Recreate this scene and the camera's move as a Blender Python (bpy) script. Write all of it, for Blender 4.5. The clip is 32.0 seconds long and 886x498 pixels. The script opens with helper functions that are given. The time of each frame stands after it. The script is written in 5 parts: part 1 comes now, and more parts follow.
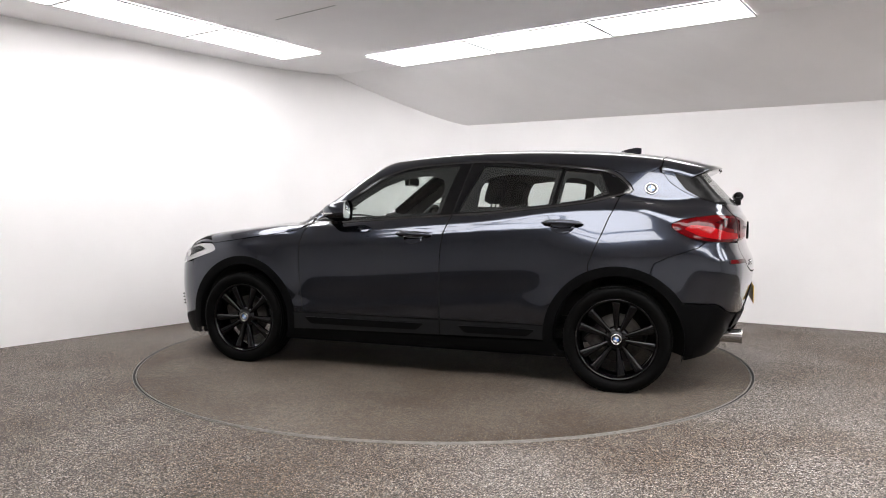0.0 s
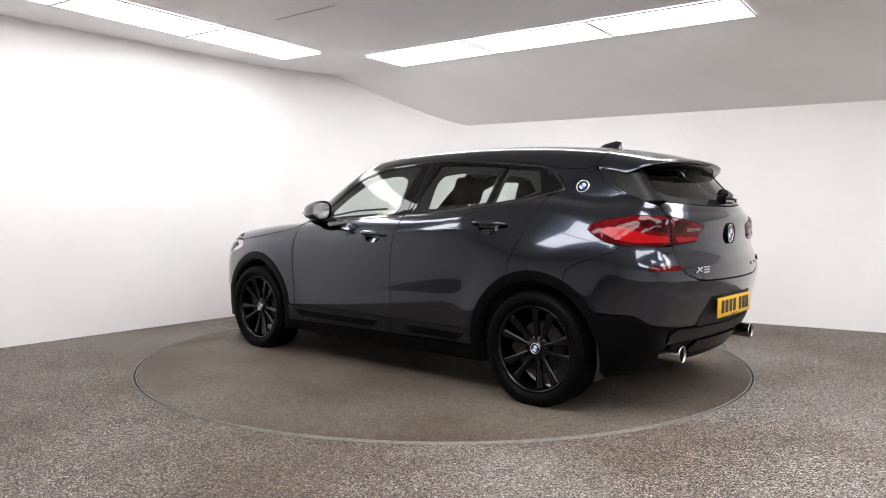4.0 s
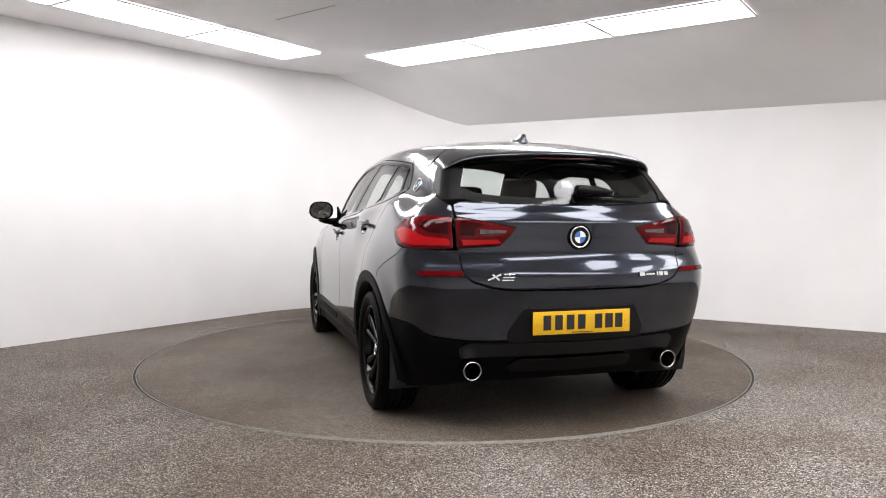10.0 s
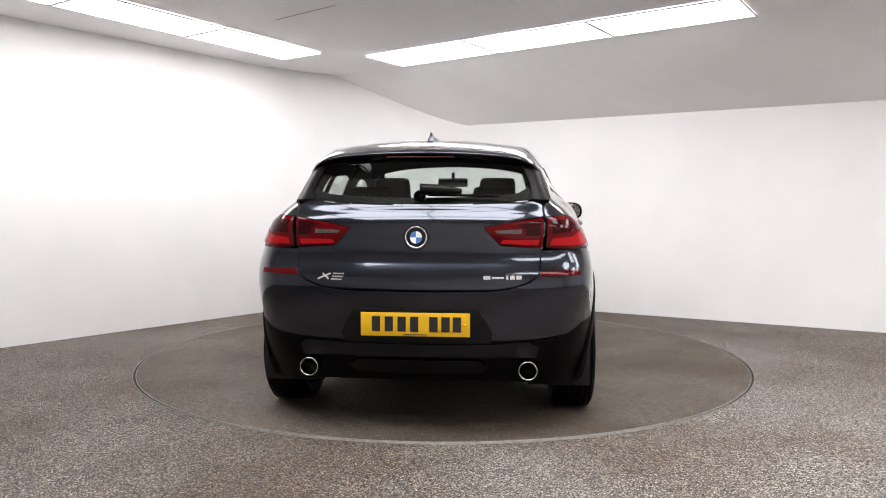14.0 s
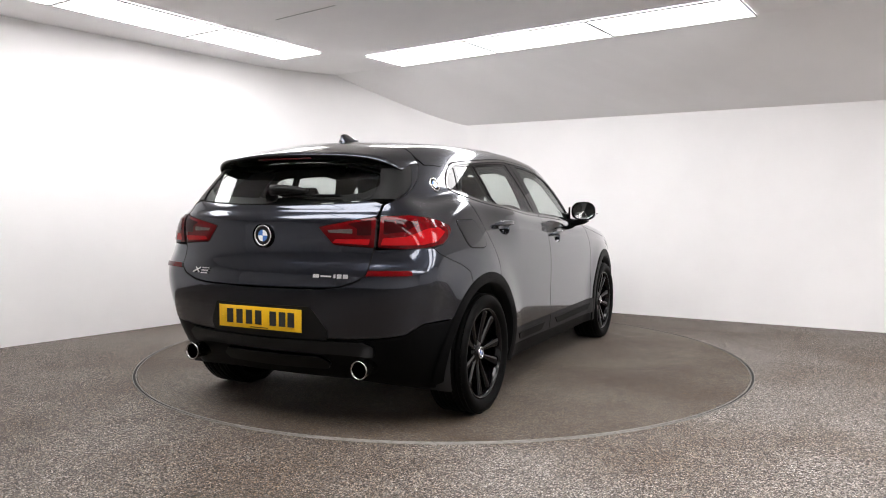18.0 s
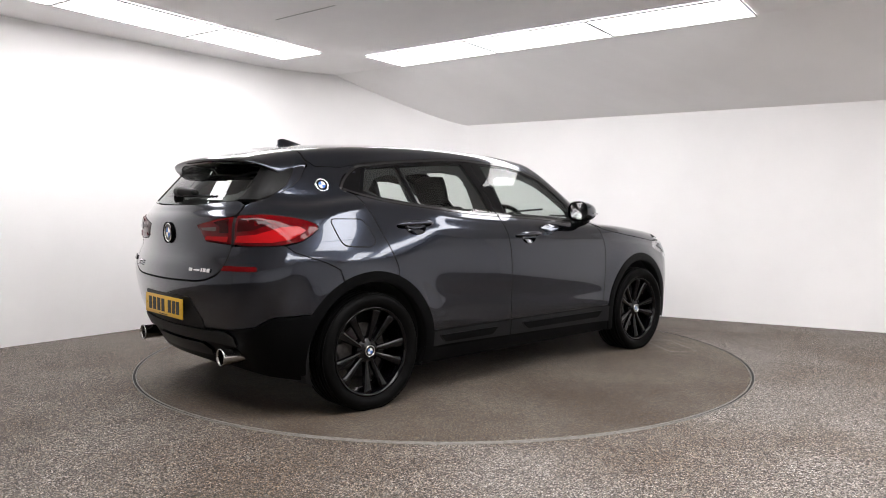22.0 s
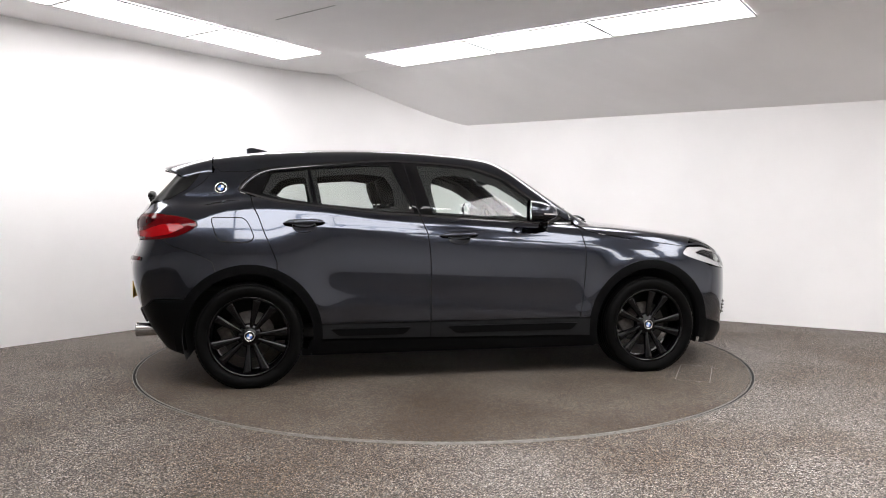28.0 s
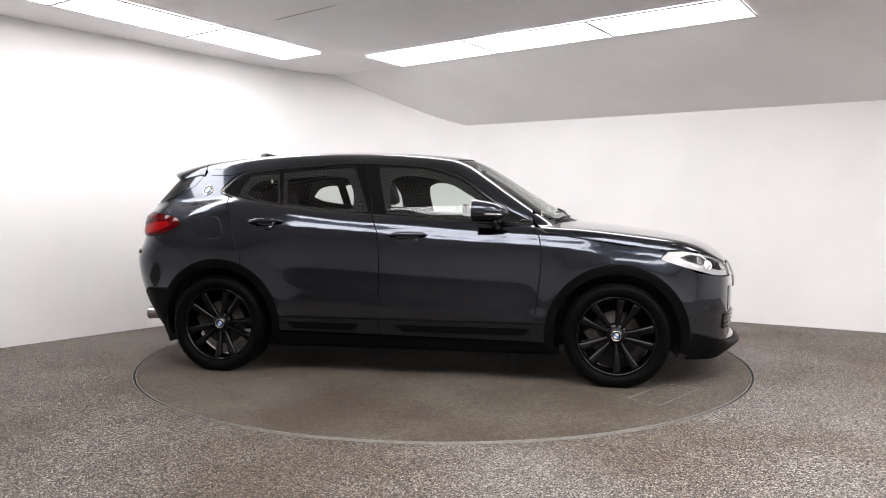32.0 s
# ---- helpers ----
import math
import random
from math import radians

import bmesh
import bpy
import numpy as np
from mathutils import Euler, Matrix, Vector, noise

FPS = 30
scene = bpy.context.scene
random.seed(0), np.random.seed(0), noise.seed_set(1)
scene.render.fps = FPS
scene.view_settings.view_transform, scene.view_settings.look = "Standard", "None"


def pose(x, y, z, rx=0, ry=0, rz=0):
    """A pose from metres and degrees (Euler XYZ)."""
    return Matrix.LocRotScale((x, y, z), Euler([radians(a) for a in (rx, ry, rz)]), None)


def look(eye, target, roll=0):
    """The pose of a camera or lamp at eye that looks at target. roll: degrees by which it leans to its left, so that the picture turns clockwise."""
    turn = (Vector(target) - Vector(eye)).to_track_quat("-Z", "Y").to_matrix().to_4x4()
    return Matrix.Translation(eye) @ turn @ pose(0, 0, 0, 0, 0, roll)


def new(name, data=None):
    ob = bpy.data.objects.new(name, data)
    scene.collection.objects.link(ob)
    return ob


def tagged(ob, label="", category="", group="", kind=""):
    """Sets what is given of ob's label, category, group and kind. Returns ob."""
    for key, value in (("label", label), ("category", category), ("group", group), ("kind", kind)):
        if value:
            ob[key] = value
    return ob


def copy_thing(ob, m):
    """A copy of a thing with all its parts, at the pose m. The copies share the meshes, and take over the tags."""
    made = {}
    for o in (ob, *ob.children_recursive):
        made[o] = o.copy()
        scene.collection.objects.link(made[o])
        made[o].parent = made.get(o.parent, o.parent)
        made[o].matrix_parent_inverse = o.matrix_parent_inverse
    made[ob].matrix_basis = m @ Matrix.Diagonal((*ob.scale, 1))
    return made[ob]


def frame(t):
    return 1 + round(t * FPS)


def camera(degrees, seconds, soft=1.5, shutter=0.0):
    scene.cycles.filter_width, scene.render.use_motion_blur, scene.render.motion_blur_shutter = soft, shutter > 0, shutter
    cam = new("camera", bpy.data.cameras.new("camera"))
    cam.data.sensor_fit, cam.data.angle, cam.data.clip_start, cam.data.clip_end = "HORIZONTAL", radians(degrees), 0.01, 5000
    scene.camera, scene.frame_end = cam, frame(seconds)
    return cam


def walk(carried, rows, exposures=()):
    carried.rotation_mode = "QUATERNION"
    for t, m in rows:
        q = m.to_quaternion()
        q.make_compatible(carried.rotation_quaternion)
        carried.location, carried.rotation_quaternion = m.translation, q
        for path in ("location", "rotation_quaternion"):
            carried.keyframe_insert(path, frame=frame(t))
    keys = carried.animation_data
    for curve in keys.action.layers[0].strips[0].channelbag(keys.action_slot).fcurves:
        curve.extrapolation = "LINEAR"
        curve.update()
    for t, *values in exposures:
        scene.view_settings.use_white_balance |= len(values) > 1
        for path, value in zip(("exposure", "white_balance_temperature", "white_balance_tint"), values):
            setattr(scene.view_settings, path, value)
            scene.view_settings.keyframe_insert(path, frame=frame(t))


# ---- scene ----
# camera: fixed on a tripod, chest high, in front of the turntable
cam = camera(62.643, 32.0, soft=1.0)
EYE = (0.0, -5.6617, 1.1196)
AIM = (-0.00549, -0.66905, 0.84873)
walk(cam, [(0.0, look(EYE, AIM, 0.155)), (32.0, look(EYE, AIM, 0.155))])
scene.view_settings.exposure = 0.0

# world: closed room, a faint grey outside
world = bpy.data.worlds.new("world")
world.use_nodes = True
world.node_tree.nodes["Background"].inputs[0].default_value = (0.5, 0.5, 0.52, 1)
world.node_tree.nodes["Background"].inputs[1].default_value = 0.02
scene.world = world

PANEL_POWER = 10.5
CEIL = 2.645


# ---- materials ----
def mat(name, base, rough=0.5, metal=0.0, coat=0.0, var=0.0, scale=8.0, bump=0.0, bscale=200.0, spec=0.5, coat_rough=0.03, second=None):
    m = bpy.data.materials.new(name)
    m.use_nodes = True
    nt = m.node_tree
    b = nt.nodes["Principled BSDF"]
    b.inputs["Base Color"].default_value = (*base, 1)
    b.inputs["Roughness"].default_value = rough
    b.inputs["Metallic"].default_value = metal
    b.inputs["Coat Weight"].default_value = coat
    b.inputs["Coat Roughness"].default_value = coat_rough
    b.inputs["Specular IOR Level"].default_value = spec
    co = nt.nodes.new("ShaderNodeTexCoord")
    if var or second:
        n = nt.nodes.new("ShaderNodeTexNoise")
        n.inputs["Scale"].default_value = scale
        n.inputs["Detail"].default_value = 6
        nt.links.new(co.outputs["Object"], n.inputs["Vector"])
        r = nt.nodes.new("ShaderNodeValToRGB")
        lo = second if second else tuple(c * (1 - var) for c in base)
        hi = base if second else tuple(min(1, c * (1 + var)) for c in base)
        r.color_ramp.elements[0].position, r.color_ramp.elements[1].position = 0.35, 0.65
        r.color_ramp.elements[0].color, r.color_ramp.elements[1].color = (*lo, 1), (*hi, 1)
        nt.links.new(n.outputs["Fac"], r.inputs["Fac"])
        nt.links.new(r.outputs["Color"], b.inputs["Base Color"])
    if bump:
        n2 = nt.nodes.new("ShaderNodeTexNoise")
        n2.inputs["Scale"].default_value = bscale
        n2.inputs["Detail"].default_value = 4
        nt.links.new(co.outputs["Object"], n2.inputs["Vector"])
        bm_ = nt.nodes.new("ShaderNodeBump")
        bm_.inputs["Strength"].default_value = bump
        bm_.inputs["Distance"].default_value = 0.004
        nt.links.new(n2.outputs["Fac"], bm_.inputs["Height"])
        nt.links.new(bm_.outputs["Normal"], b.inputs["Normal"])
    return m


def glass_mat(name, tint):
    m = bpy.data.materials.new(name)
    m.use_nodes = True
    nt = m.node_tree
    nt.nodes.remove(nt.nodes["Principled BSDF"])
    out = nt.nodes["Material Output"]
    tr = nt.nodes.new("ShaderNodeBsdfTransparent")
    tr.inputs[0].default_value = (*tint, 1)
    gl = nt.nodes.new("ShaderNodeBsdfGlossy")
    gl.inputs["Roughness"].default_value = 0.01
    lw = nt.nodes.new("ShaderNodeLayerWeight")
    lw.inputs["Blend"].default_value = 0.5
    pw = nt.nodes.new("ShaderNodeMath")
    pw.operation = "POWER"
    pw.inputs[1].default_value = 4.5
    fr = nt.nodes.new("ShaderNodeMath")
    fr.operation = "MULTIPLY_ADD"
    fr.inputs[1].default_value, fr.inputs[2].default_value = 0.85, 0.055
    nt.links.new(lw.outputs["Facing"], pw.inputs[0])
    nt.links.new(pw.outputs[0], fr.inputs[0])
    mx = nt.nodes.new("ShaderNodeMixShader")
    nt.links.new(fr.outputs[0], mx.inputs[0])
    nt.links.new(tr.outputs[0], mx.inputs[1])
    nt.links.new(gl.outputs[0], mx.inputs[2])
    nt.links.new(mx.outputs[0], out.inputs["Surface"])
    return m


def glow_mat(name, colour, strength):
    m = mat(name, (0.8, 0.8, 0.8), 0.4)
    b = m.node_tree.nodes["Principled BSDF"]
    b.inputs["Emission Color"].default_value = (*colour, 1)
    b.inputs["Emission Strength"].default_value = strength
    return m


# span over which the floor's painted shade fades out, left to right
SHADE_SPAN = (0.2, 2.6)


def aggregate_mat(name, dark, mid, light, patch, rough=0.75, grain=215, left_shade=False):
    """Fine resin-bound stone chippings with worn, darker patches."""
    m = mat(name, mid, rough)
    nt = m.node_tree
    b = nt.nodes["Principled BSDF"]
    co = nt.nodes.new("ShaderNodeTexCoord")
    v = nt.nodes.new("ShaderNodeTexVoronoi")
    v.inputs["Scale"].default_value = grain
    nt.links.new(co.outputs["Object"], v.inputs["Vector"])
    sep = nt.nodes.new("ShaderNodeSeparateColor")
    nt.links.new(v.outputs["Color"], sep.inputs[0])
    r = nt.nodes.new("ShaderNodeValToRGB")
    e = r.color_ramp.elements
    e[0].position, e[0].color = 0.0, (*dark, 1)
    e[1].position, e[1].color = 1.0, (*light, 1)
    k = e.new(0.5)
    k.color = (*mid, 1)
    k = e.new(0.93)
    k.color = (*[0.5 * (a + c) for a, c in zip(mid, light)], 1)
    nt.links.new(sep.outputs[0], r.inputs["Fac"])
    n = nt.nodes.new("ShaderNodeTexNoise")
    n.inputs["Scale"].default_value = 0.75
    n.inputs["Detail"].default_value = 8
    n.inputs["Roughness"].default_value = 0.55
    nt.links.new(co.outputs["Object"], n.inputs["Vector"])
    r2 = nt.nodes.new("ShaderNodeValToRGB")
    r2.color_ramp.elements[0].position, r2.color_ramp.elements[1].position = 0.38, 0.58
    r2.color_ramp.elements[0].color, r2.color_ramp.elements[1].color = (*patch, 1), (1, 1, 1, 1)
    nt.links.new(n.outputs["Fac"], r2.inputs["Fac"])
    mx = nt.nodes.new("ShaderNodeMix")
    mx.data_type, mx.blend_type = "RGBA", "MULTIPLY"
    mx.inputs["Factor"].default_value = 1.0
    nt.links.new(r.outputs["Color"], mx.inputs["A"])
    nt.links.new(r2.outputs["Color"], mx.inputs["B"])
    n3 = nt.nodes.new("ShaderNodeTexNoise")
    n3.inputs["Scale"].default_value = 17
    n3.inputs["Detail"].default_value = 5
    n3.inputs["Roughness"].default_value = 0.7
    nt.links.new(co.outputs["Object"], n3.inputs["Vector"])
    r3 = nt.nodes.new("ShaderNodeValToRGB")
    r3.color_ramp.elements[0].position, r3.color_ramp.elements[1].position = 0.34, 0.66
    r3.color_ramp.elements[0].color, r3.color_ramp.elements[1].color = (0.87, 0.855, 0.84, 1), (1.06, 1.06, 1.06, 1)
    nt.links.new(n3.outputs["Fac"], r3.inputs["Fac"])
    mx2 = nt.nodes.new("ShaderNodeMix")
    mx2.data_type, mx2.blend_type = "RGBA", "MULTIPLY"
    mx2.inputs["Factor"].default_value = 1.0
    nt.links.new(mx.outputs["Result"], mx2.inputs["A"])
    nt.links.new(r3.outputs["Color"], mx2.inputs["B"])
    tone = mx2.outputs["Result"]
    if left_shade:
        # left side darkened in the colour, standing in for the dimmer light there
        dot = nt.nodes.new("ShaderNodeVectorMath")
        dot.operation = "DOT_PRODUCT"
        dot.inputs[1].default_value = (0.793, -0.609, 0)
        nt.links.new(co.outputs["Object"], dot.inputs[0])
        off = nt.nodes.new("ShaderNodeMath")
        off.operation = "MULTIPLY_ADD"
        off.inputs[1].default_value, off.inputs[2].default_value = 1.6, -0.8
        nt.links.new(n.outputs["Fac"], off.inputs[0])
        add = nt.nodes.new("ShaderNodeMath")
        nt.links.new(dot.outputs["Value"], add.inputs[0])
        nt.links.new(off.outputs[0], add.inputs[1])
        shade_mask = nt.nodes.new("ShaderNodeMapRange")
        shade_mask.interpolation_type = "SMOOTHERSTEP"
        shade_mask.inputs["From Min"].default_value, shade_mask.inputs["From Max"].default_value = SHADE_SPAN
        shade_mask.inputs["To Min"].default_value, shade_mask.inputs["To Max"].default_value = 0.45, 0.0
        nt.links.new(add.outputs[0], shade_mask.inputs["Value"])
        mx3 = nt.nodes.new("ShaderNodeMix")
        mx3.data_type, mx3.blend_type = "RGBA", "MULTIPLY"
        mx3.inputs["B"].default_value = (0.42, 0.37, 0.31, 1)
        nt.links.new(shade_mask.outputs["Result"], mx3.inputs["Factor"])
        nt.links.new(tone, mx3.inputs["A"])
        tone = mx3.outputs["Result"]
    hs = nt.nodes.new("ShaderNodeHueSaturation")
    sw = nt.nodes.new("ShaderNodeMapRange")
    sw.inputs["To Min"].default_value, sw.inputs["To Max"].default_value = 0.35, 1.75
    nt.links.new(sep.outputs[1], sw.inputs["Value"])
    nt.links.new(sw.outputs["Result"], hs.inputs["Saturation"])
    nt.links.new(tone, hs.inputs["Color"])
    nt.links.new(hs.outputs["Color"], b.inputs["Base Color"])
    bu = nt.nodes.new("ShaderNodeBump")
    bu.inputs["Strength"].default_value, bu.inputs["Distance"].default_value = 0.5, 0.003
    nt.links.new(v.outputs["Distance"], bu.inputs["Height"])
    nt.links.new(bu.outputs["Normal"], b.inputs["Normal"])
    return m


M_WALL = mat("white_emulsion", (0.90, 0.89, 0.89), 0.6, var=0.02, scale=1.6, bump=0.05, bscale=60)
M_BACK = mat("matt_white_paint", (0.90, 0.89, 0.89), 0.7, var=0.03, scale=1.2)
M_CEIL = mat("ceiling_paint", (0.93, 0.92, 0.92), 0.7, var=0.025, scale=1.2, bump=0.04, bscale=50)
M_FLOOR = aggregate_mat("stone_chippings", (0.011, 0.009, 0.0078), (0.076, 0.063, 0.0535), (0.80, 0.745, 0.69), (0.62, 0.55, 0.485), grain=225, left_shade=True)
M_TABLE = aggregate_mat("worn_chippings", (0.030, 0.024, 0.019), (0.090, 0.073, 0.059), (0.34, 0.30, 0.25), (0.54, 0.47, 0.40), grain=230)
M_STEEL = mat("galvanised_steel", (0.20, 0.19, 0.175), 0.55, 0.35, var=0.2, scale=30)
M_GAPBLACK = mat("rubber_black", (0.008, 0.008, 0.008), 0.8)
M_LIGHT = glow_mat("light_diffuser", (1.0, 0.977, 0.985), PANEL_POWER)
M_LFRAME = mat("pale_metal_frame", (0.38, 0.38, 0.38), 0.5)
M_MARK = mat("chalk_mark", (0.32, 0.30, 0.28), 0.9, var=0.3, scale=60)


# ---- mesh helpers ----
def part(name, bm, material, parent=None, label="", smooth=True, extra=()):
    me = bpy.data.meshes.new(name)
    bm.to_mesh(me)
    bm.free()
    me.materials.append(material)
    for x in extra:
        me.materials.append(x)
    if smooth:
        me.polygons.foreach_set("use_smooth", [True] * len(me.polygons))
    ob = new(name, me)
    ob.parent = parent
    if label:
        tagged(ob, label)
    return ob


def empty(name, label, category, group="", kind=""):
    return tagged(new(name), label, category, group, kind)


def box(bm, cx, cy, cz, sx, sy, sz, m=None, bevel=0.0):
    t = Matrix.Translation((cx, cy, cz)) @ Matrix.Diagonal((sx, sy, sz, 1))
    r = bmesh.ops.create_cube(bm, size=1.0, matrix=(m @ t) if m else t)
    if bevel:
        es = {e for v in r["verts"] for e in v.link_edges}
        bmesh.ops.bevel(bm, geom=list(es), offset=bevel, segments=2, affect="EDGES", profile=0.6)


def prism(bm, pts, z0, z1):
    """Upright prism over a plan polygon; z0 and z1 are numbers or one height a corner."""
    n = len(pts)
    a = z0 if isinstance(z0, (list, tuple)) else [z0] * n
    b = z1 if isinstance(z1, (list, tuple)) else [z1] * n
    lo = [bm.verts.new((p[0], p[1], a[i])) for i, p in enumerate(pts)]
    hi = [bm.verts.new((p[0], p[1], b[i])) for i, p in enumerate(pts)]
    bm.faces.new(lo[::-1])
    bm.faces.new(hi)
    for i in range(n):
        j = (i + 1) % n
        bm.faces.new((lo[i], lo[j], hi[j], hi[i]))
    bmesh.ops.recalc_face_normals(bm, faces=bm.faces)


def lathe(bm, prof, seg=64, axis="Y", centre=(0, 0, 0), close=False):
    """Turn a profile of (radius, along) round an axis."""
    rings = []
    for k in range(seg):
        a = 2 * math.pi * k / seg
        ring = []
        for rr, h in prof:
            c, s = rr * math.cos(a), rr * math.sin(a)
            v = {"Y": (c, h, s), "Z": (c, s, h), "X": (h, c, s)}[axis]
            ring.append(bm.verts.new((v[0] + centre[0], v[1] + centre[1], v[2] + centre[2])))
        rings.append(ring)
    m = len(prof)
    for k in range(seg):
        A, B = rings[k], rings[(k + 1) % seg]
        for i in range(m if close else m - 1):
            j = (i + 1) % m
            bm.faces.new((A[i], A[j], B[j], B[i]))
    bmesh.ops.recalc_face_normals(bm, faces=bm.faces)


def tube(bm, pts, r, seg=10, caps=True):
    pts = [Vector(p) for p in pts]
    rings = []
    for i, p in enumerate(pts):
        d = (pts[min(i + 1, len(pts) - 1)] - pts[max(i - 1, 0)]).normalized()
        q = d.to_track_quat("Z", "Y")
        rr = r[i] if isinstance(r, (list, tuple)) else r
        rings.append([bm.verts.new(p + q @ Vector((rr * math.cos(2 * math.pi * k / seg), rr * math.sin(2 * math.pi * k / seg), 0))) for k in range(seg)])
    for A, B in zip(rings, rings[1:]):
        for k in range(seg):
            bm.faces.new((A[k], A[(k + 1) % seg], B[(k + 1) % seg], B[k]))
    if caps:
        bm.faces.new(rings[0][::-1])
        bm.faces.new(rings[-1])


# ---- the room ----
A2 = Vector((-1.4504, 2.8634))
B2 = Vector((0.1084, 3.2141))
DL = Vector((0.6092, 0.7930))
DR = Vector((0.8695, -0.4940))
L_END = A2 - DL * 8.0
R_END = B2 + DR * 8.5
EAVE = 2.122
BACK_L, BACK_R = Vector((-4.6, -7.2)), Vector((6.4, -7.2))


def wall(name, p, q, top_p, top_q, material, label, thick=0.12):
    d = (q - p).normalized()
    nrm = Vector((-d.y, d.x))
    bm = bmesh.new()
    prism(bm, [p, q, q + nrm * thick, p + nrm * thick], -0.1, [top_p, top_q, top_q, top_p])
    return tagged(part(name, bm, material, smooth=False), label, "wall", kind="structure")


A_CUT, B_CUT = A2 - DL * 0.9, B2 + DR * 0.22
wall("wall_left", L_END, A_CUT, CEIL + 0.05, CEIL + 0.05, M_WALL, "smooth white painted wall meeting the speckled floor")
wall("wall_right", B_CUT, R_END, EAVE + 0.02, EAVE + 0.02, M_WALL, "low white painted wall under the sloping ceiling")
# the corner between them is coved
bm = bmesh.new()
cove = []
for i in range(33):
    f = i / 32
    p = A_CUT * (1 - f) ** 3 + A2 * 3 * f * (1 - f) ** 2 + B2 * 3 * f * f * (1 - f) + B_CUT * f**3
    t = ((A2 - A_CUT) * (1 - f) ** 2 + (B2 - A2) * 2 * f * (1 - f) + (B_CUT - B2) * f * f).normalized()
    q = p + Vector((-t.y, t.x)) * 0.12
    cove.append([bm.verts.new((*v, h)) for v, h in ((p, -0.1), (p, CEIL + 0.02), (q, CEIL + 0.02), (q, -0.1))])
for a, b in zip(cove, cove[1:]):
    for k in range(3):
        bm.faces.new((a[k], a[k + 1], b[k + 1], b[k]))
for a, b in zip(cove, cove[1:]):
    for k in (1, 2):
        bm.edges.get((a[k], b[k])).smooth = False
tagged(part("wall_corner", bm, M_WALL), "white painted coved wall round the corner of the room", "wall", kind="structure")
# unseen walls, white and set near so that paintwork and ceiling get more light
wall("wall_side", R_END, BACK_R, CEIL + 0.05, CEIL + 0.05, M_WALL, "plain white wall closing the room")
wall("wall_back", BACK_R, BACK_L, CEIL + 0.05, CEIL + 0.05, M_BACK, "plain white wall behind the camera")
wall("wall_near", BACK_L, L_END, CEIL + 0.05, CEIL + 0.05, M_BACK, "plain white wall closing the room")

bm = bmesh.new()
ring = [L_END, A2, B2, R_END, BACK_R, BACK_L]
lo = [bm.verts.new((*(p * 1.05), 0.0)) for p in ring]
bm.faces.new(lo)
RT = 2.2325
bmesh.ops.recalc_face_normals(bm, faces=bm.faces)
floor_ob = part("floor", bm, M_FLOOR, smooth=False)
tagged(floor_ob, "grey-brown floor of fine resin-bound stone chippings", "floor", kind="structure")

# ceiling: flat part up to the crease, then sloping down to the eaves wall
CD = Vector((0.8147, -0.5799))
CR_END = A2 + CD * 9.0
bm = bmesh.new()
prism(bm, [A2 - DL * 8.2, A2, CR_END, R_END + Vector((0.1, -1.5)), BACK_R * 1.02, BACK_L * 1.02], CEIL, CEIL + 0.1)
ceil_ob = part("ceiling", bm, M_CEIL, smooth=False)
tagged(ceil_ob, "flat white painted board ceiling with a fine joint", "ceiling", kind="structure")
bm2 = bmesh.new()
N = 24
rows_ = []
for i in range(N + 1):
    f = i / N
    a = A2.lerp(CR_END, f)
    b = B2.lerp(R_END + DR * 0.2, f)
    rows_.append([bm2.verts.new((*a, CEIL)), bm2.verts.new((*b, EAVE)), bm2.verts.new((*b, EAVE + 0.1)), bm2.verts.new((*a, CEIL + 0.1))])
for a, b in zip(rows_, rows_[1:]):
    for k in range(4):
        bm2.faces.new((a[k], a[(k + 1) % 4], b[(k + 1) % 4], b[k]))
bmesh.ops.recalc_face_normals(bm2, faces=bm2.faces)
tagged(part("ceiling_slope", bm2, M_CEIL, smooth=False), "white sloping ceiling falling to the low wall", "ceiling", kind="structure")

bm = bmesh.new()
J0, J1 = Vector((-1.36, 0.30)), Vector((-0.82, -0.12))
dj = (J1 - J0).normalized()
nj = Vector((-dj.y, dj.x)) * 0.003
prism(bm, [J0 - nj, J1 - nj, J1 + nj, J0 + nj], CEIL - 0.003, CEIL + 0.002)
tagged(part("ceiling_trim", bm, mat("joint_grey", (0.42, 0.42, 0.42), 0.8), smooth=False), "fine dark joint between ceiling boards", "ceiling joint", kind="structure")


# light panels, set in the ceiling in rows; rows after the first two are added
def light_panel(d=0.60):
    top = empty("ceiling_light", "bright white rectangular light panel set in the ceiling", "ceiling light", "ceiling light panels")
    bm = bmesh.new()
    w, b = 1.165, 0.008
    for cx, cy, sx, sy in ((0, d / 2 - b / 2, w, b), (0, -d / 2 + b / 2, w, b), (w / 2 - b / 2, 0, b, d - 2 * b), (-w / 2 + b / 2, 0, b, d - 2 * b)):
        box(bm, cx, cy, 0.004, sx, sy, 0.012)
    part("frame", bm, M_LFRAME, top, smooth=False)
    bm = bmesh.new()
    box(bm, 0, 0, 0.006, w - 2 * b, d - 2 * b, 0.006)
    part("diffuser", bm, M_LIGHT, top, "glowing white diffuser", smooth=False)
    return top


def row_of_lights(first, start, direction, side, count, gap=0.016, depth=0.60):
    ang = math.degrees(math.atan2(direction.y, direction.x))
    for i in range(count):
        c = start + direction * ((1.165 + gap) * (i + 0.5)) + side * depth / 2
        m = pose(c.x, c.y, CEIL - 0.014, 0, 0, ang)
        if first is None:
            first = light_panel(depth)
            first.matrix_basis = m
        else:
            copy_thing(first, m)
    return first


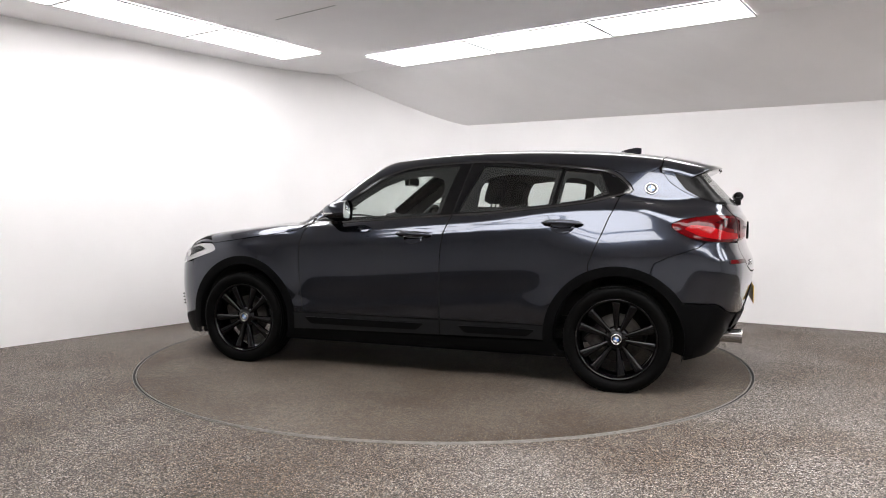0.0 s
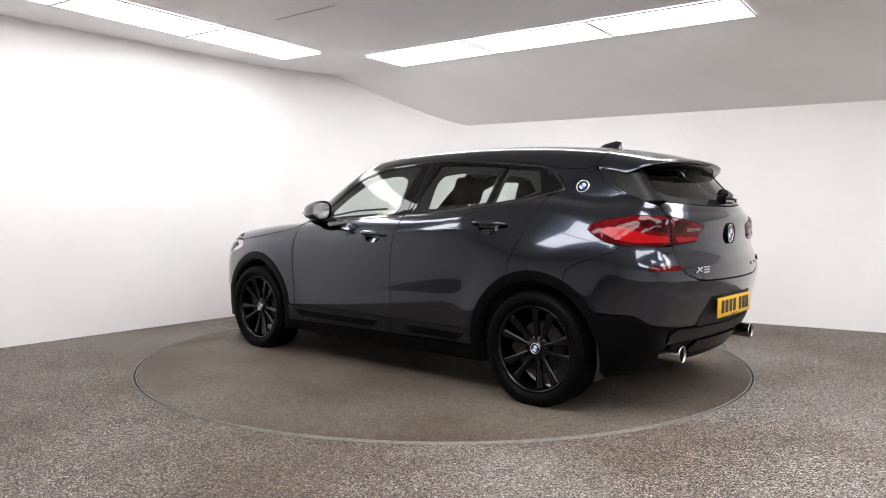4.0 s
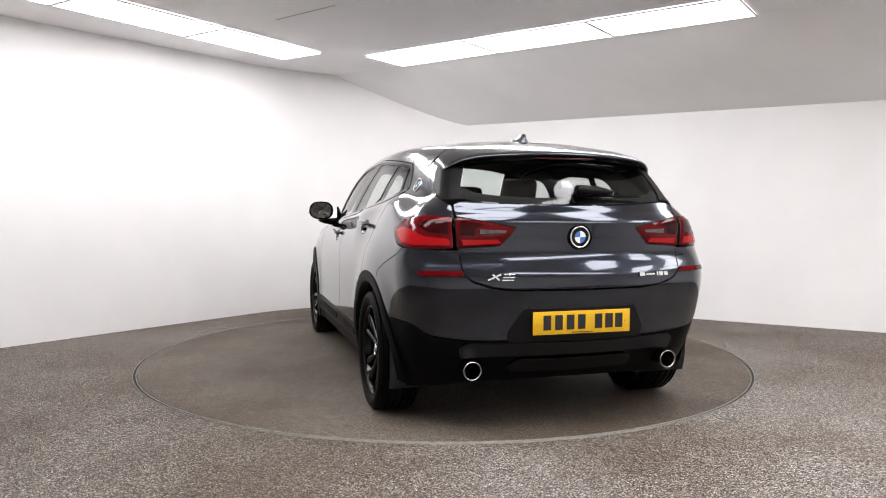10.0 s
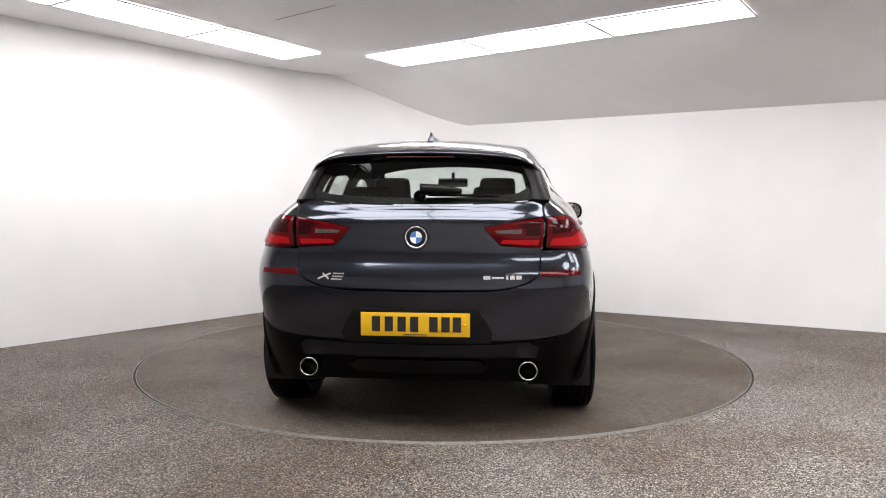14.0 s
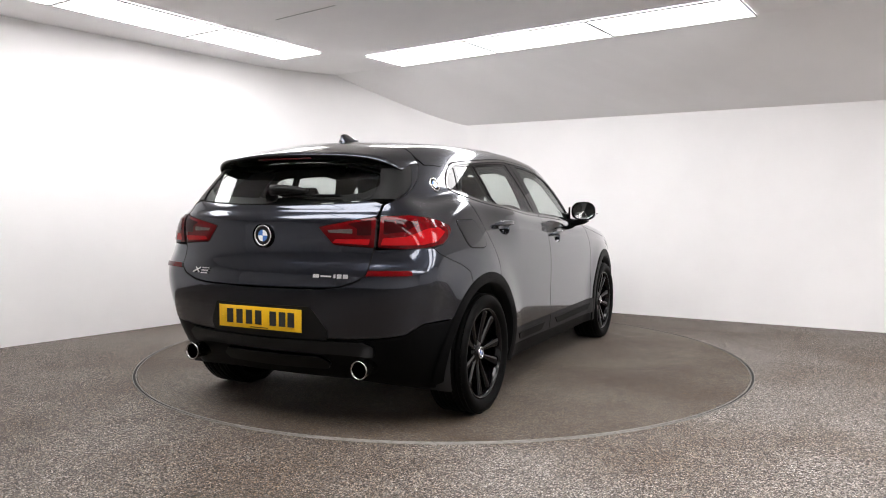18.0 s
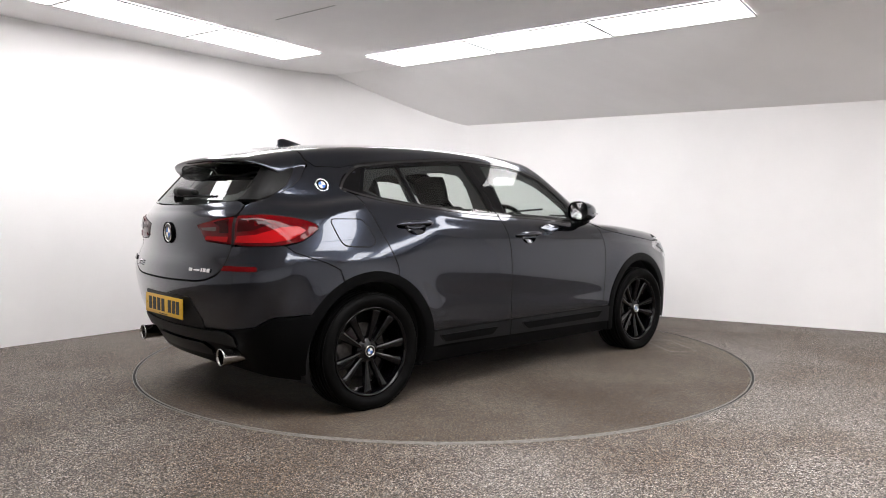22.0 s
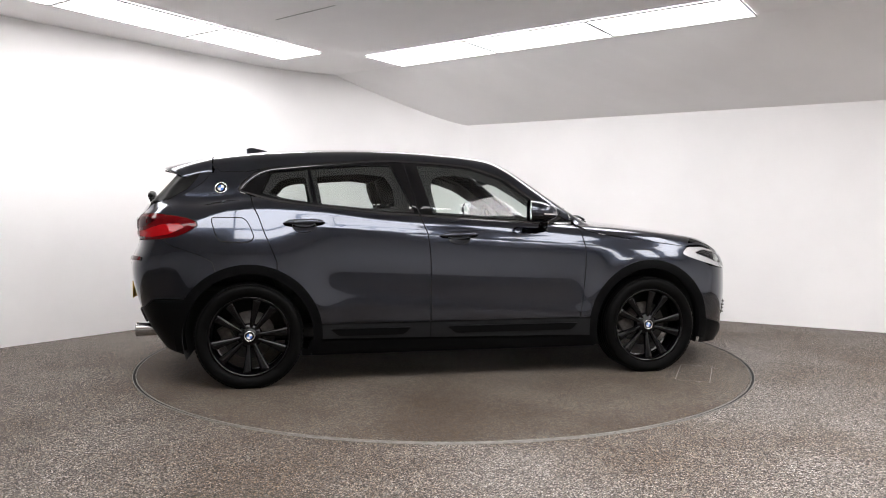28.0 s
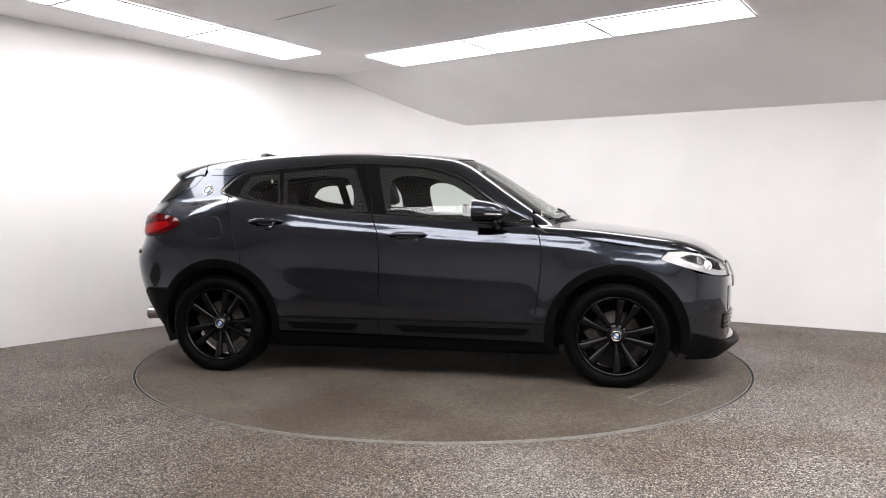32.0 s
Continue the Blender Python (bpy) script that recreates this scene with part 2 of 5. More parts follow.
K = (CEIL - EYE[2]) / 1.5
R2D = Vector((0.8154, -0.5789))
R2N = Vector((-0.5789, -0.8154))
L1 = row_of_lights(None, Vector((-0.438 * K, (2.025 + 5.6617) * K - 5.6617)), R2D, R2N, 3)
R1D = Vector((-0.5556, -0.8314))
R1N = Vector((0.8314, -0.5556))
row_of_lights(None, Vector((-1.604 * K, (1.697 + 5.6617) * K - 5.6617)), R1D, R1N, 3, depth=0.54)
# unseen row, placed where highlights on the rear quarter call for panels
row_of_lights(L1, Vector((1.264, -1.69)), R2D, R2N, 2)
# unseen rows, added to brighten the wall and floor at the right
row_of_lights(L1, Vector((2.95, -0.55)), R2D, R2N, 3)
row_of_lights(L1, Vector((3.95, -2.45)), R2D, R2N, 2)
# two unseen rows across the room before the turntable, placed for the shoulder highlights
ACROSS, NEARER = Vector((1, 0)), Vector((0, -1))
row_of_lights(L1, Vector((-2.6, -2.35)), ACROSS, NEARER, 3)
row_of_lights(L1, Vector((-1.419, -3.02)), ACROSS, NEARER, 2)
# one more unseen row, added to lift the floor brightness on the right
row_of_lights(L1, Vector((1.3, -4.4)), ACROSS, NEARER, 3)

# ---- the turntable ----
table = empty("turntable", "round floor turntable of worn brown chippings with steel edge", "turntable")
bm = bmesh.new()
lathe(bm, [(0.0001, 0.006), (0.5, 0.006), (1.2, 0.006), (RT - 0.016, 0.006), (RT - 0.014, 0.002)], 160, "Z")
part("deck", bm, M_TABLE, table, "worn brown aggregate deck", smooth=False)
bm = bmesh.new()
lathe(bm, [(RT - 0.0105, 0.002), (RT - 0.010, 0.007), (RT - 0.0075, 0.007), (RT - 0.005, 0.002)], 160, "Z")
part("edge_strip", bm, M_STEEL, table, "thin bright steel edge")
bm = bmesh.new()
lathe(bm, [(RT - 0.0035, 0.002), (RT + 0.011, 0.002)], 160, "Z")
tagged(part("trim_gap", bm, M_GAPBLACK), "dark gap round the turntable", "floor gap", kind="structure")
bm = bmesh.new()
lathe(bm, [(RT + 0.011, 0.0), (RT + 0.0115, 0.007), (RT + 0.0142, 0.007), (RT + 0.0147, 0.0)], 160, "Z")
tagged(part("trim_ring", bm, M_STEEL), "thin steel ring let into the floor round the turntable", "floor trim", kind="structure")


# ---- the car: one smooth body form, cut into panels ----
from mathutils.geometry import delaunay_2d_cdt

M_PAINT = mat("metallic_grey_paint", (0.0285, 0.0338, 0.0475), 0.17, 0.95, 1.0, var=0.08, scale=900)
M_PLASTIC = mat("black_grained_plastic", (0.0026, 0.0027, 0.003), 0.42, bump=0.08, bscale=700, spec=0.06)
M_GREYPL = mat("dark_grey_plastic", (0.009, 0.0095, 0.0105), 0.42, spec=0.2, bump=0.1, bscale=700)
M_GLOSS = mat("gloss_black", (0.003, 0.003, 0.0035), 0.03, spec=0.3)
M_TRIM = mat("polished_black_trim", (0.012, 0.012, 0.013), 0.10, spec=0.6, coat=0.6)
M_RUBBER = mat("tyre_rubber", (0.003, 0.003, 0.003), 0.5, spec=0.05, bump=0.12, bscale=300)
M_WHEEL = mat("gloss_black_alloy", (0.0015, 0.0015, 0.002), 0.05, spec=0.30)
M_CHROME = mat("chrome", (0.8, 0.8, 0.8), 0.08, 1.0)
# chrome of the exhaust tips, the dark floor's reflection mixed into its colour
M_TIP = mat("chrome_dark_reflection", (0.42, 0.41, 0.40), 0.16, 1.0)
M_SATIN = mat("satin_black", (0.004, 0.004, 0.004), 0.35, spec=0.15)
M_DARK = mat("dark_lining", (0.012, 0.012, 0.013), 0.85)
M_SEAT = mat("black_upholstery", (0.018, 0.018, 0.019), 0.7, bump=0.2, bscale=400)
M_RED = mat("red_lens", (0.085, 0.0012, 0.0025), 0.05, coat=0.12, var=0.12, scale=40, spec=0.18)
M_REDLIT = mat("bright_red_lens", (0.30, 0.004, 0.006), 0.06, spec=0.2)
M_REDDARK = mat("smoked_red_lens", (0.022, 0.0015, 0.002), 0.05, spec=0.2)
M_CLEAR = mat("clear_lens", (0.62, 0.60, 0.60), 0.25, 0.2, 1.0)
M_DISC = mat("brake_steel", (0.13, 0.12, 0.112), 0.45, 0.7, var=0.2, scale=40)
# brake steel with the shade inside the wheels put into its colour
M_BRAKE = mat("shaded_brake_steel", (0.05, 0.046, 0.043), 0.55, 0.6, var=0.25, scale=40)
M_YELLOW = mat("yellow_reflective", (0.72, 0.42, 0.008), 0.35, var=0.03, scale=50)
M_INK = mat("black_print", (0.012, 0.012, 0.012), 0.5)
M_WHITE = mat("white_enamel", (0.75, 0.76, 0.78), 0.2, coat=1.0)
M_BLUE = mat("blue_enamel", (0.06, 0.16, 0.45), 0.2, coat=1.0)
M_GLASS = glass_mat("green_tinted_glass", (0.83, 0.88, 0.855))
M_GLASSDK = glass_mat("darker_tinted_glass", (0.79, 0.83, 0.81))
M_MIRROR = mat("mirror", (0.85, 0.86, 0.87), 0.02, 1.0)
M_LENS = glass_mat("lamp_cover", (0.93, 0.94, 0.95))


def curve(xs, ys):
    xs, ys = np.array(xs, float), np.array(ys, float)
    ms = np.gradient(ys, xs)

    def raw(c):
        i = np.clip(np.searchsorted(xs, c) - 1, 0, len(xs) - 2)
        h = xs[i + 1] - xs[i]
        t = (c - xs[i]) / h
        return (2 * t**3 - 3 * t**2 + 1) * ys[i] + (t**3 - 2 * t**2 + t) * h * ms[i] + (-2 * t**3 + 3 * t**2) * ys[i + 1] + (t**3 - t**2) * h * ms[i + 1]

    n, x0, x1 = 6000, xs[0] - 0.4, xs[-1] + 0.4
    grid = np.linspace(x0, x1, n)
    tab = raw(np.clip(grid, xs[0], xs[-1])) + np.where(grid > xs[-1], (grid - xs[-1]) * ms[-1], 0) + np.where(grid < xs[0], (grid - xs[0]) * ms[0], 0)
    k = (n - 1) / (x1 - x0)

    def f(x):
        u = np.clip((np.asarray(x, float) - x0) * k, 0, n - 1.001)
        i = u.astype(int)
        t = u - i
        return tab[i] * (1 - t) + tab[i + 1] * t

    return f


def smax(a, b, k):
    h = np.clip(0.5 + 0.5 * (a - b) / k, 0, 1)
    return b + (a - b) * h + k * h * (1 - h)


# side, rear, nose, bonnet and cabin outlines in metres; x forward, y to the car's left, z up from the tyres' foot
belt = curve([-2.1, -1.7, -1.3, -0.97, -0.6, -0.23, 0.33, 0.8, 1.2, 1.6, 2.0], [1.10, 1.125, 1.145, 1.13, 1.105, 1.078, 1.035, 1.01, 0.975, 0.935, 0.86])
tilt = curve([-0.12, 0.0, 0.08, 0.11, 0.16, 0.22, 0.30, 0.38, 0.44, 0.49, 0.53, 0.57, 0.62, 0.68, 0.78, 0.9], [0.04, 0.05, 0.08, 0.20, 0.15, 0.095, 0.030, -0.012, -0.030, -0.022, 0.012, 0.010, -0.030, -0.08, -0.16, -0.26])
_h = np.linspace(-0.12, 0.9, 103)
swell = curve(_h, 0.8702 + np.cumsum(tilt(_h)) * 0.01)
deck = curve([-2.2, -1.7, -1.3, -0.95, -0.5, 0.0, 0.5, 0.9, 1.1, 1.45, 1.75, 1.95, 2.08, 2.16], [1.15, 1.18, 1.235, 1.215, 1.16, 1.12, 1.085, 1.06, 1.048, 1.010, 0.966, 0.922, 0.872, 0.80])
tail = curve([0.15, 0.3, 0.4, 0.5, 0.6, 0.7, 0.745, 0.78, 0.82, 0.845, 0.875, 0.905, 0.925, 0.96, 1.02, 1.07, 1.09, 1.12, 1.15, 1.22], [-1.89, -1.995, -2.055, -2.098, -2.128, -2.147, -2.151, -2.150, -2.142, -2.131, -2.116, -2.106, -2.102, -2.100, -2.102, -2.100, -2.092, -2.072, -2.05, -1.985])
nose = curve([0.1, 0.22, 0.4, 0.6, 0.72, 0.8, 0.9], [2.05, 2.125, 2.155, 2.165, 2.16, 2.14, 2.08])
roofline = curve([-2.0, -1.74, -1.59, -1.37, -0.94, -0.5, -0.07, 0.145, 0.36, 0.6], [1.418, 1.470, 1.496, 1.524, 1.553, 1.560, 1.545, 1.526, 1.494, 1.43])
AXLE, HUBZ = 1.335, 0.336


def form(x, y, z):
    """Negative inside the body, zero on its skin."""
    y = np.abs(y)
    hb = belt(x) - z
    up = smax(0.106 - hb, 0.0, 0.008)
    w = swell(hb) - 0.23 * up - 0.15 * up**2
    v = np.clip((-0.75 - x) / 0.5, 0, 1)
    v = v * v * (3 - 2 * v)
    w = w + v * (-smax(-swell(hb), 0.42 * (0.20 - hb) - 0.8900, 0.03) - w)
    w = w - 0.085 * np.clip(x - 0.9, 0, None) ** 2 - 0.10 * np.clip(-1.2 - x, 0, None) ** 2
    e = np.clip((-1.62 - x) / 0.2, 0, 1) + np.clip((x - 1.68) / 0.15, 0, 1)
    w = w - 0.13 * e * e * (3 - 2 * e) * smax(hb - 0.38, 0.0, 0.08)
    for ax in (AXLE, -AXLE):
        d = np.hypot(x - ax, z - HUBZ)
        w = w + 0.016 * np.exp(-(((d - 0.43) / 0.11) ** 2))
    u = np.clip((-1.45 - x) / 0.4, 0, 1)
    u = u * u * (3 - 2 * u)
    f = smax(y - w, z - deck(x) + 0.045 * (y / 0.8) ** 2 - u * (0.08 - 0.135 * (y / 0.8) ** 6), 0.07)
    f = smax(f, tail(z) + 0.215 * y**2 - x, 0.17)
    chin = 0.10 * np.exp(-(((z - 0.235) / 0.05) ** 2)) * np.clip(1 - (y / 0.68) ** 2, 0, 1)
    f = smax(f, x - nose(z) - chin + 0.30 * y**2, 0.18)
    g = 0.832 - 0.49 * (z - 1.08) - 0.42 * (z - 1.26) ** 2 - 0.072 * np.clip(-0.5 - x, 0, None) ** 2 - 0.075 * np.clip(x + 0.2, 0, None) ** 2
    c = smax(y - g, z - roofline(x) + 0.055 * (y / 0.6) ** 2, 0.05)
    c = smax(c, (x - (1.11 - 1.58 * (z - 1.03) - 0.36 * y**2)) * 0.53, 0.05)
    c = smax(c, ((-2.055 + 0.92 * (z - 1.15) + 0.27 * y**2) - x) * 0.74, 0.06)
    c = smax(c, belt(x) - 0.05 + 0.085 * u - z, 0.03)
    return -smax(-f, -c, 0.035)


RA, RC, FA, FC = 0.65, (-1.45, 0.25), 0.70, (1.30, 0.20)
S_REAR = RC[0] - RA * math.pi / 2
S_FRONT = FC[0] + FA * math.pi / 2


def around(x, y):
    """Where a plan point lies along the girdle round the car: x on the flank, then round the corners."""
    if x < RC[0]:
        return S_REAR - (RC[1] - y) if y < RC[1] else RC[0] - RA * math.atan2(RC[0] - x, y - RC[1])
    if x > FC[0]:
        return S_FRONT + (FC[1] - y) if y < FC[1] else FC[0] + FA * math.atan2(x - FC[0], y - FC[1])
    return x


def girdle(s, z):
    """Rays from outside towards the car's middle for points of the girdle."""
    s, z = np.asarray(s, float), np.asarray(z, float)
    ph = np.clip((RC[0] - s) / RA, 0, math.pi / 2)
    pf = np.clip((s - FC[0]) / FA, 0, math.pi / 2)
    a = math.pi / 2 + ph - pf
    dx, dy = np.cos(a), np.sin(a)
    cx = np.where(s < RC[0], RC[0], np.where(s > FC[0], FC[0], s))
    cy = np.where(s < S_REAR, RC[1] + (s - S_REAR), np.where(s < RC[0], RC[1], np.where(s > S_FRONT, FC[1] - (s - S_FRONT), np.where(s > FC[0], FC[1], 0.2))))
    o = np.stack([cx + 1.1 * dx, cy + 1.1 * dy, z], -1)
    return o, np.stack([-dx, -dy, 0 * z], -1)


def above(x, y):
    x, y = np.asarray(x, float), np.asarray(y, float)
    return np.stack([x, y, 0 * x + 1.7], -1), np.stack([0 * x, 0 * x, 0 * x - 1], -1)


def skin(rays, u, v, off=0.0):
    """Points on the skin where the rays of (u, v) meet it, moved out by off, and the normals there."""
    o, d = rays(u, v)
    lo, hi = np.zeros(len(o)), np.full(len(o), np.nan)
    steps = np.linspace(0, 1.25, 44)
    fn = lambda t: form(*(o + d * t[:, None]).T)
    for t in steps:
        val = fn(np.full(len(o), t))
        new_hit = np.isnan(hi) & (val < 0)
        hi[new_hit] = t
        lo[np.isnan(hi)] = t
    hi = np.where(np.isnan(hi), lo + 1e-6, hi)
    for _ in range(22):
        m = (lo + hi) / 2
        ins = fn(m) < 0
        hi, lo = np.where(ins, m, hi), np.where(ins, lo, m)
    p = o + d * hi[:, None]
    e = 2e-3
    n = np.stack([form(p[:, 0] + e, p[:, 1], p[:, 2]) - form(p[:, 0] - e, p[:, 1], p[:, 2]),
                  form(p[:, 0], p[:, 1] + e, p[:, 2]) - form(p[:, 0], p[:, 1] - e, p[:, 2]),
                  form(p[:, 0], p[:, 1], p[:, 2] + e) - form(p[:, 0], p[:, 1], p[:, 2] - e)], -1)
    n /= np.linalg.norm(n, axis=1)[:, None] + 1e-12
    return p + n * off, n


def inside(poly, pts):
    r = np.zeros(len(pts), bool)
    x, y = pts[:, 0], pts[:, 1]
    for (x1, y1), (x2, y2) in zip(poly, np.roll(poly, -1, 0)):
        c = ((y1 > y) != (y2 > y))
        if abs(y2 - y1) > 1e-12:
            r ^= c & (x < (x2 - x1) * (y - y1) / (y2 - y1) + x1)
    return r


def gap_to(poly, pts):
    d = np.full(len(pts), 9.0)
    for a, b in zip(poly, np.roll(poly, -1, 0)):
        ab = b - a
        t = np.clip(((pts - a) @ ab) / (ab @ ab + 1e-15), 0, 1)
        d = np.minimum(d, np.linalg.norm(pts - a - t[:, None] * ab, axis=1))
    return d


def rounded(poly, r, step):
    """A polygon with its corners eased by r, and points no further apart than step."""
    p = np.array(poly, float)
    n = len(p)
    out = []
    for i in range(n):
        a, b, c = p[i - 1], p[i], p[(i + 1) % n]
        ra = min(r, 0.45 * np.linalg.norm(a - b))
        rc = min(r, 0.45 * np.linalg.norm(c - b))
        u = b + (a - b) / (np.linalg.norm(a - b) + 1e-12) * ra
        w = b + (c - b) / (np.linalg.norm(c - b) + 1e-12) * rc
        for t in (0, 0.25, 0.5, 0.75, 1):
            out.append((1 - t) ** 2 * u + 2 * t * (1 - t) * b + t * t * w)
    q = np.array(out)
    res = []
    for a, b in zip(q, np.roll(q, -1, 0)):
        L = np.linalg.norm(b - a)
        if L < 1e-5:
            continue
        k = max(1, int(math.ceil(L / step)))
        res += [a + (b - a) * j / k for j in range(k)]
    return np.array(res)


def grow(poly, d):
    """A polygon moved outwards by d (inwards if negative)."""
    a, b = np.roll(poly, 1, 0), np.roll(poly, -1, 0)
    t = b - a
    t /= np.linalg.norm(t, axis=1)[:, None] + 1e-12
    area = 0.5 * np.sum(poly[:, 0] * np.roll(poly[:, 1], -1) - np.roll(poly[:, 0], -1) * poly[:, 1])
    n = np.stack([t[:, 1], -t[:, 0]], -1) * (1 if area > 0 else -1)
    return poly + n * d


def patch(poly, rays=girdle, off=0.0, step=0.03, r=0.02, shrink=0.002, lip=0.014, holes=(), dome=0.0, raw=False, reach=0.02, ease=0.5):
    """Points, normals, triangles and their material slot for one panel of the skin."""
    P = np.array(poly, float) if raw else rounded(poly, r, step)
    if shrink:
        P = grow(P, -shrink)
    H = [grow(rounded(h, r, step), shrink) for h in holes]
    x0, y0 = P.min(0)
    x1, y1 = P.max(0)
    g = np.array([(x0 + (i + 0.5 * (j % 2)) * step, y0 + j * step * 0.87) for j in range(int((y1 - y0) / step / 0.87) + 2) for i in range(int((x1 - x0) / step) + 2)])
    ok = inside(P, g) & (gap_to(P, g) > 0.45 * step)
    for h in H:
        ok &= ~inside(h, g) & (gap_to(h, g) > 0.45 * step)
    g = g[ok]
    loops, edges, base, pts = [], [], 0, []
    for q in [P] + H:
        n = len(q)
        loops.append((base, n))
        edges += [(base + i, base + (i + 1) % n) for i in range(n)]
        pts.append(q)
        base += n
    allp = np.concatenate(pts + [g])
    vo, _, tri, ov, _, _ = delaunay_2d_cdt([Vector(p) for p in allp], edges, [], 0, 1e-6)
    V = np.array([tuple(v) for v in vo])
    T = np.array([t for t in tri if len(t) == 3])
    c = V[T].mean(1)
    keep = inside(P, c)
    for h in H:
        keep &= ~inside(h, c)
    T = T[keep]
    o = off if not dome else off + dome * np.clip(gap_to(P, V) / reach, 0, 1) ** ease
    X, N = skin(rays, V[:, 0], V[:, 1])
    X = X + N * (o[:, None] if dome else o)
    nrm = np.cross(X[T[:, 1]] - X[T[:, 0]], X[T[:, 2]] - X[T[:, 0]])
    flip = np.einsum("ij,ij->i", nrm, N[T].mean(1)) < 0
    T[flip] = T[flip][:, ::-1]
    if dome:
        nrm[flip] *= -1
        N = np.zeros_like(X)
        for k in range(3):
            np.add.at(N, T[:, k], nrm)
        N /= np.linalg.norm(N, axis=1)[:, None] + 1e-12
    faces, slots = [tuple(int(i) for i in t) for t in T], [0] * len(T)
    XX, NN = [X], [N]
    if lip:
        count = len(X)
        for k, q in enumerate([P] + H):
            q2 = grow(q, 0.005 if k == 0 else -0.005)
            a, na = skin(rays, q[:, 0], q[:, 1], off)
            b = a - na * lip
            c2, nc = skin(rays, q2[:, 0], q2[:, 1], off - lip - 0.004)
            n = len(q)
            XX += [a, b, c2]
            NN += [na, na, nc]
            for i in range(n):
                j = (i + 1) % n
                faces += [(count + i, count + j, count + n + j, count + n + i), (count + n + i, count + n + j, count + 2 * n + j, count + 2 * n + i)]
                slots += [1, 1]
            count += 3 * n
    return np.concatenate(XX), np.concatenate(NN), faces, slots


def panel(name, patches, material, parent, label="", side=1, lipmat=None):
    """One mesh part from patches; side -1 mirrors it to the car's right."""
    V, N, F, S, base = [], [], [], [], 0
    for X, n, f, s in patches:
        V.append(X)
        N.append(n)
        F += [tuple(i + base for i in q) for q in f]
        S += s
        base += len(X)
    V, N = np.concatenate(V).copy(), np.concatenate(N).copy()
    if side < 0:
        V[:, 1] *= -1
        N[:, 1] *= -1
        F = [q[::-1] for q in F]
    me = bpy.data.meshes.new(name)
    me.from_pydata(V.tolist(), [], F)
    me.materials.append(material)
    me.materials.append(lipmat or M_GAPBLACK)
    me.polygons.foreach_set("material_index", S)
    me.polygons.foreach_set("use_smooth", [True] * len(F))
    me.update()
    me.normals_split_custom_set_from_vertices(N.tolist())
    ob = new(name, me)
    ob.parent = parent
    if label:
        tagged(ob, label)
    return ob


def both(name, patches, material, parent, label="", lipmat=None):
    return [panel(name, patches, material, p, label, s, lipmat) for s, p in ((1, parent), (-1, parent))]


def mirrored(poly):
    """A half outline, from the middle line outwards, closed by its mirror image (v = y of a plan or rear outline)."""
    return [tuple(p) for p in poly] + [(p[0], -p[1]) for p in reversed(poly)]


def on(pts):
    """(x, y, z) near the skin to (girdle, z)."""
    return [(around(x, y), z) for x, y, z in pts]


car = empty("car", "metallic grey hatchback car with gloss black wheels on a turntable", "car")

# seams along the flank
DLO_TOP = [(0.80, 1.043), (0.656, 1.110), (0.499, 1.226), (0.321, 1.350), (0.107, 1.418), (-0.076, 1.437), (-0.27, 1.448), (-0.421, 1.453), (-0.615, 1.446), (-0.807, 1.430), (-1.023, 1.411), (-1.239, 1.388), (-1.310, 1.354), (-1.375, 1.295), (-1.402, 1.252)]
BELT = [(0.80, 1.034), (0.64, 1.030), (0.482, 1.038), (0.105, 1.064), (-0.104, 1.075), (-0.26, 1.084), (-0.447, 1.094), (-0.593, 1.107), (-0.782, 1.127), (-0.94, 1.144), (-1.148, 1.171), (-1.26, 1.198), (-1.338, 1.220), (-1.392, 1.238)]
FGAP = [(0.803, 1.030), (0.844, 0.972), (0.862, 0.883), (0.865, 0.83), (0.859, 0.72), (0.848, 0.624), (0.836, 0.51), (0.824, 0.405)]
BGAP = [(-0.256, 1.083), (-0.212, 0.972), (-0.198, 0.86), (-0.194, 0.746), (-0.195, 0.538), (-0.195, 0.405)]
RGAP = [(-1.330, 1.213), (-1.305, 1.135), (-1.277, 1.083), (-1.239, 0.980), (-1.200, 0.893), (-1.163, 0.80)]
ARCH = 0.424
SILL = 0.405


def arc(ax, r, a0, a1, n=14):
    return [(ax + r * math.cos(math.radians(a0 + (a1 - a0) * i / n)), HUBZ + r * math.sin(math.radians(a0 + (a1 - a0) * i / n))) for i in range(n + 1)]


# doors
def lens_poly(x, z, a, b, dz=0.0, n=24):
    return [(x + a * math.cos(2 * math.pi * k / n), z + dz + b * math.sin(2 * math.pi * k / n)) for k in range(n)]


HANDLES = (("f", -0.006, 0.952), ("r", -0.996, 1.033))
CUPS = {k: lens_poly(x, z, 0.072, 0.040, -0.012) for k, x, z in HANDLES}
fd = [p for p in BELT if -0.2 < p[0] < 0.79] + BGAP + FGAP[::-1]
rd = [BGAP[0]] + [p for p in BELT if -1.3 < p[0] < -0.27] + RGAP + [p for p in arc(-AXLE, ARCH, 66, 10)] + [(-0.905, SILL)] + BGAP[:0:-1]
P_FD = patch(fd, r=0.012, step=0.017, shrink=0.0036, holes=[CUPS["f"]])
P_RD = patch(rd, r=0.012, step=0.017, shrink=0.0036, holes=[CUPS["r"]])
doors = {}
for s in (1, -1):
    doors["f", s] = panel("front_door", [P_FD], M_PAINT, car, side=s)
    doors["r", s] = panel("rear_door", [P_RD], M_PAINT, car, side=s)

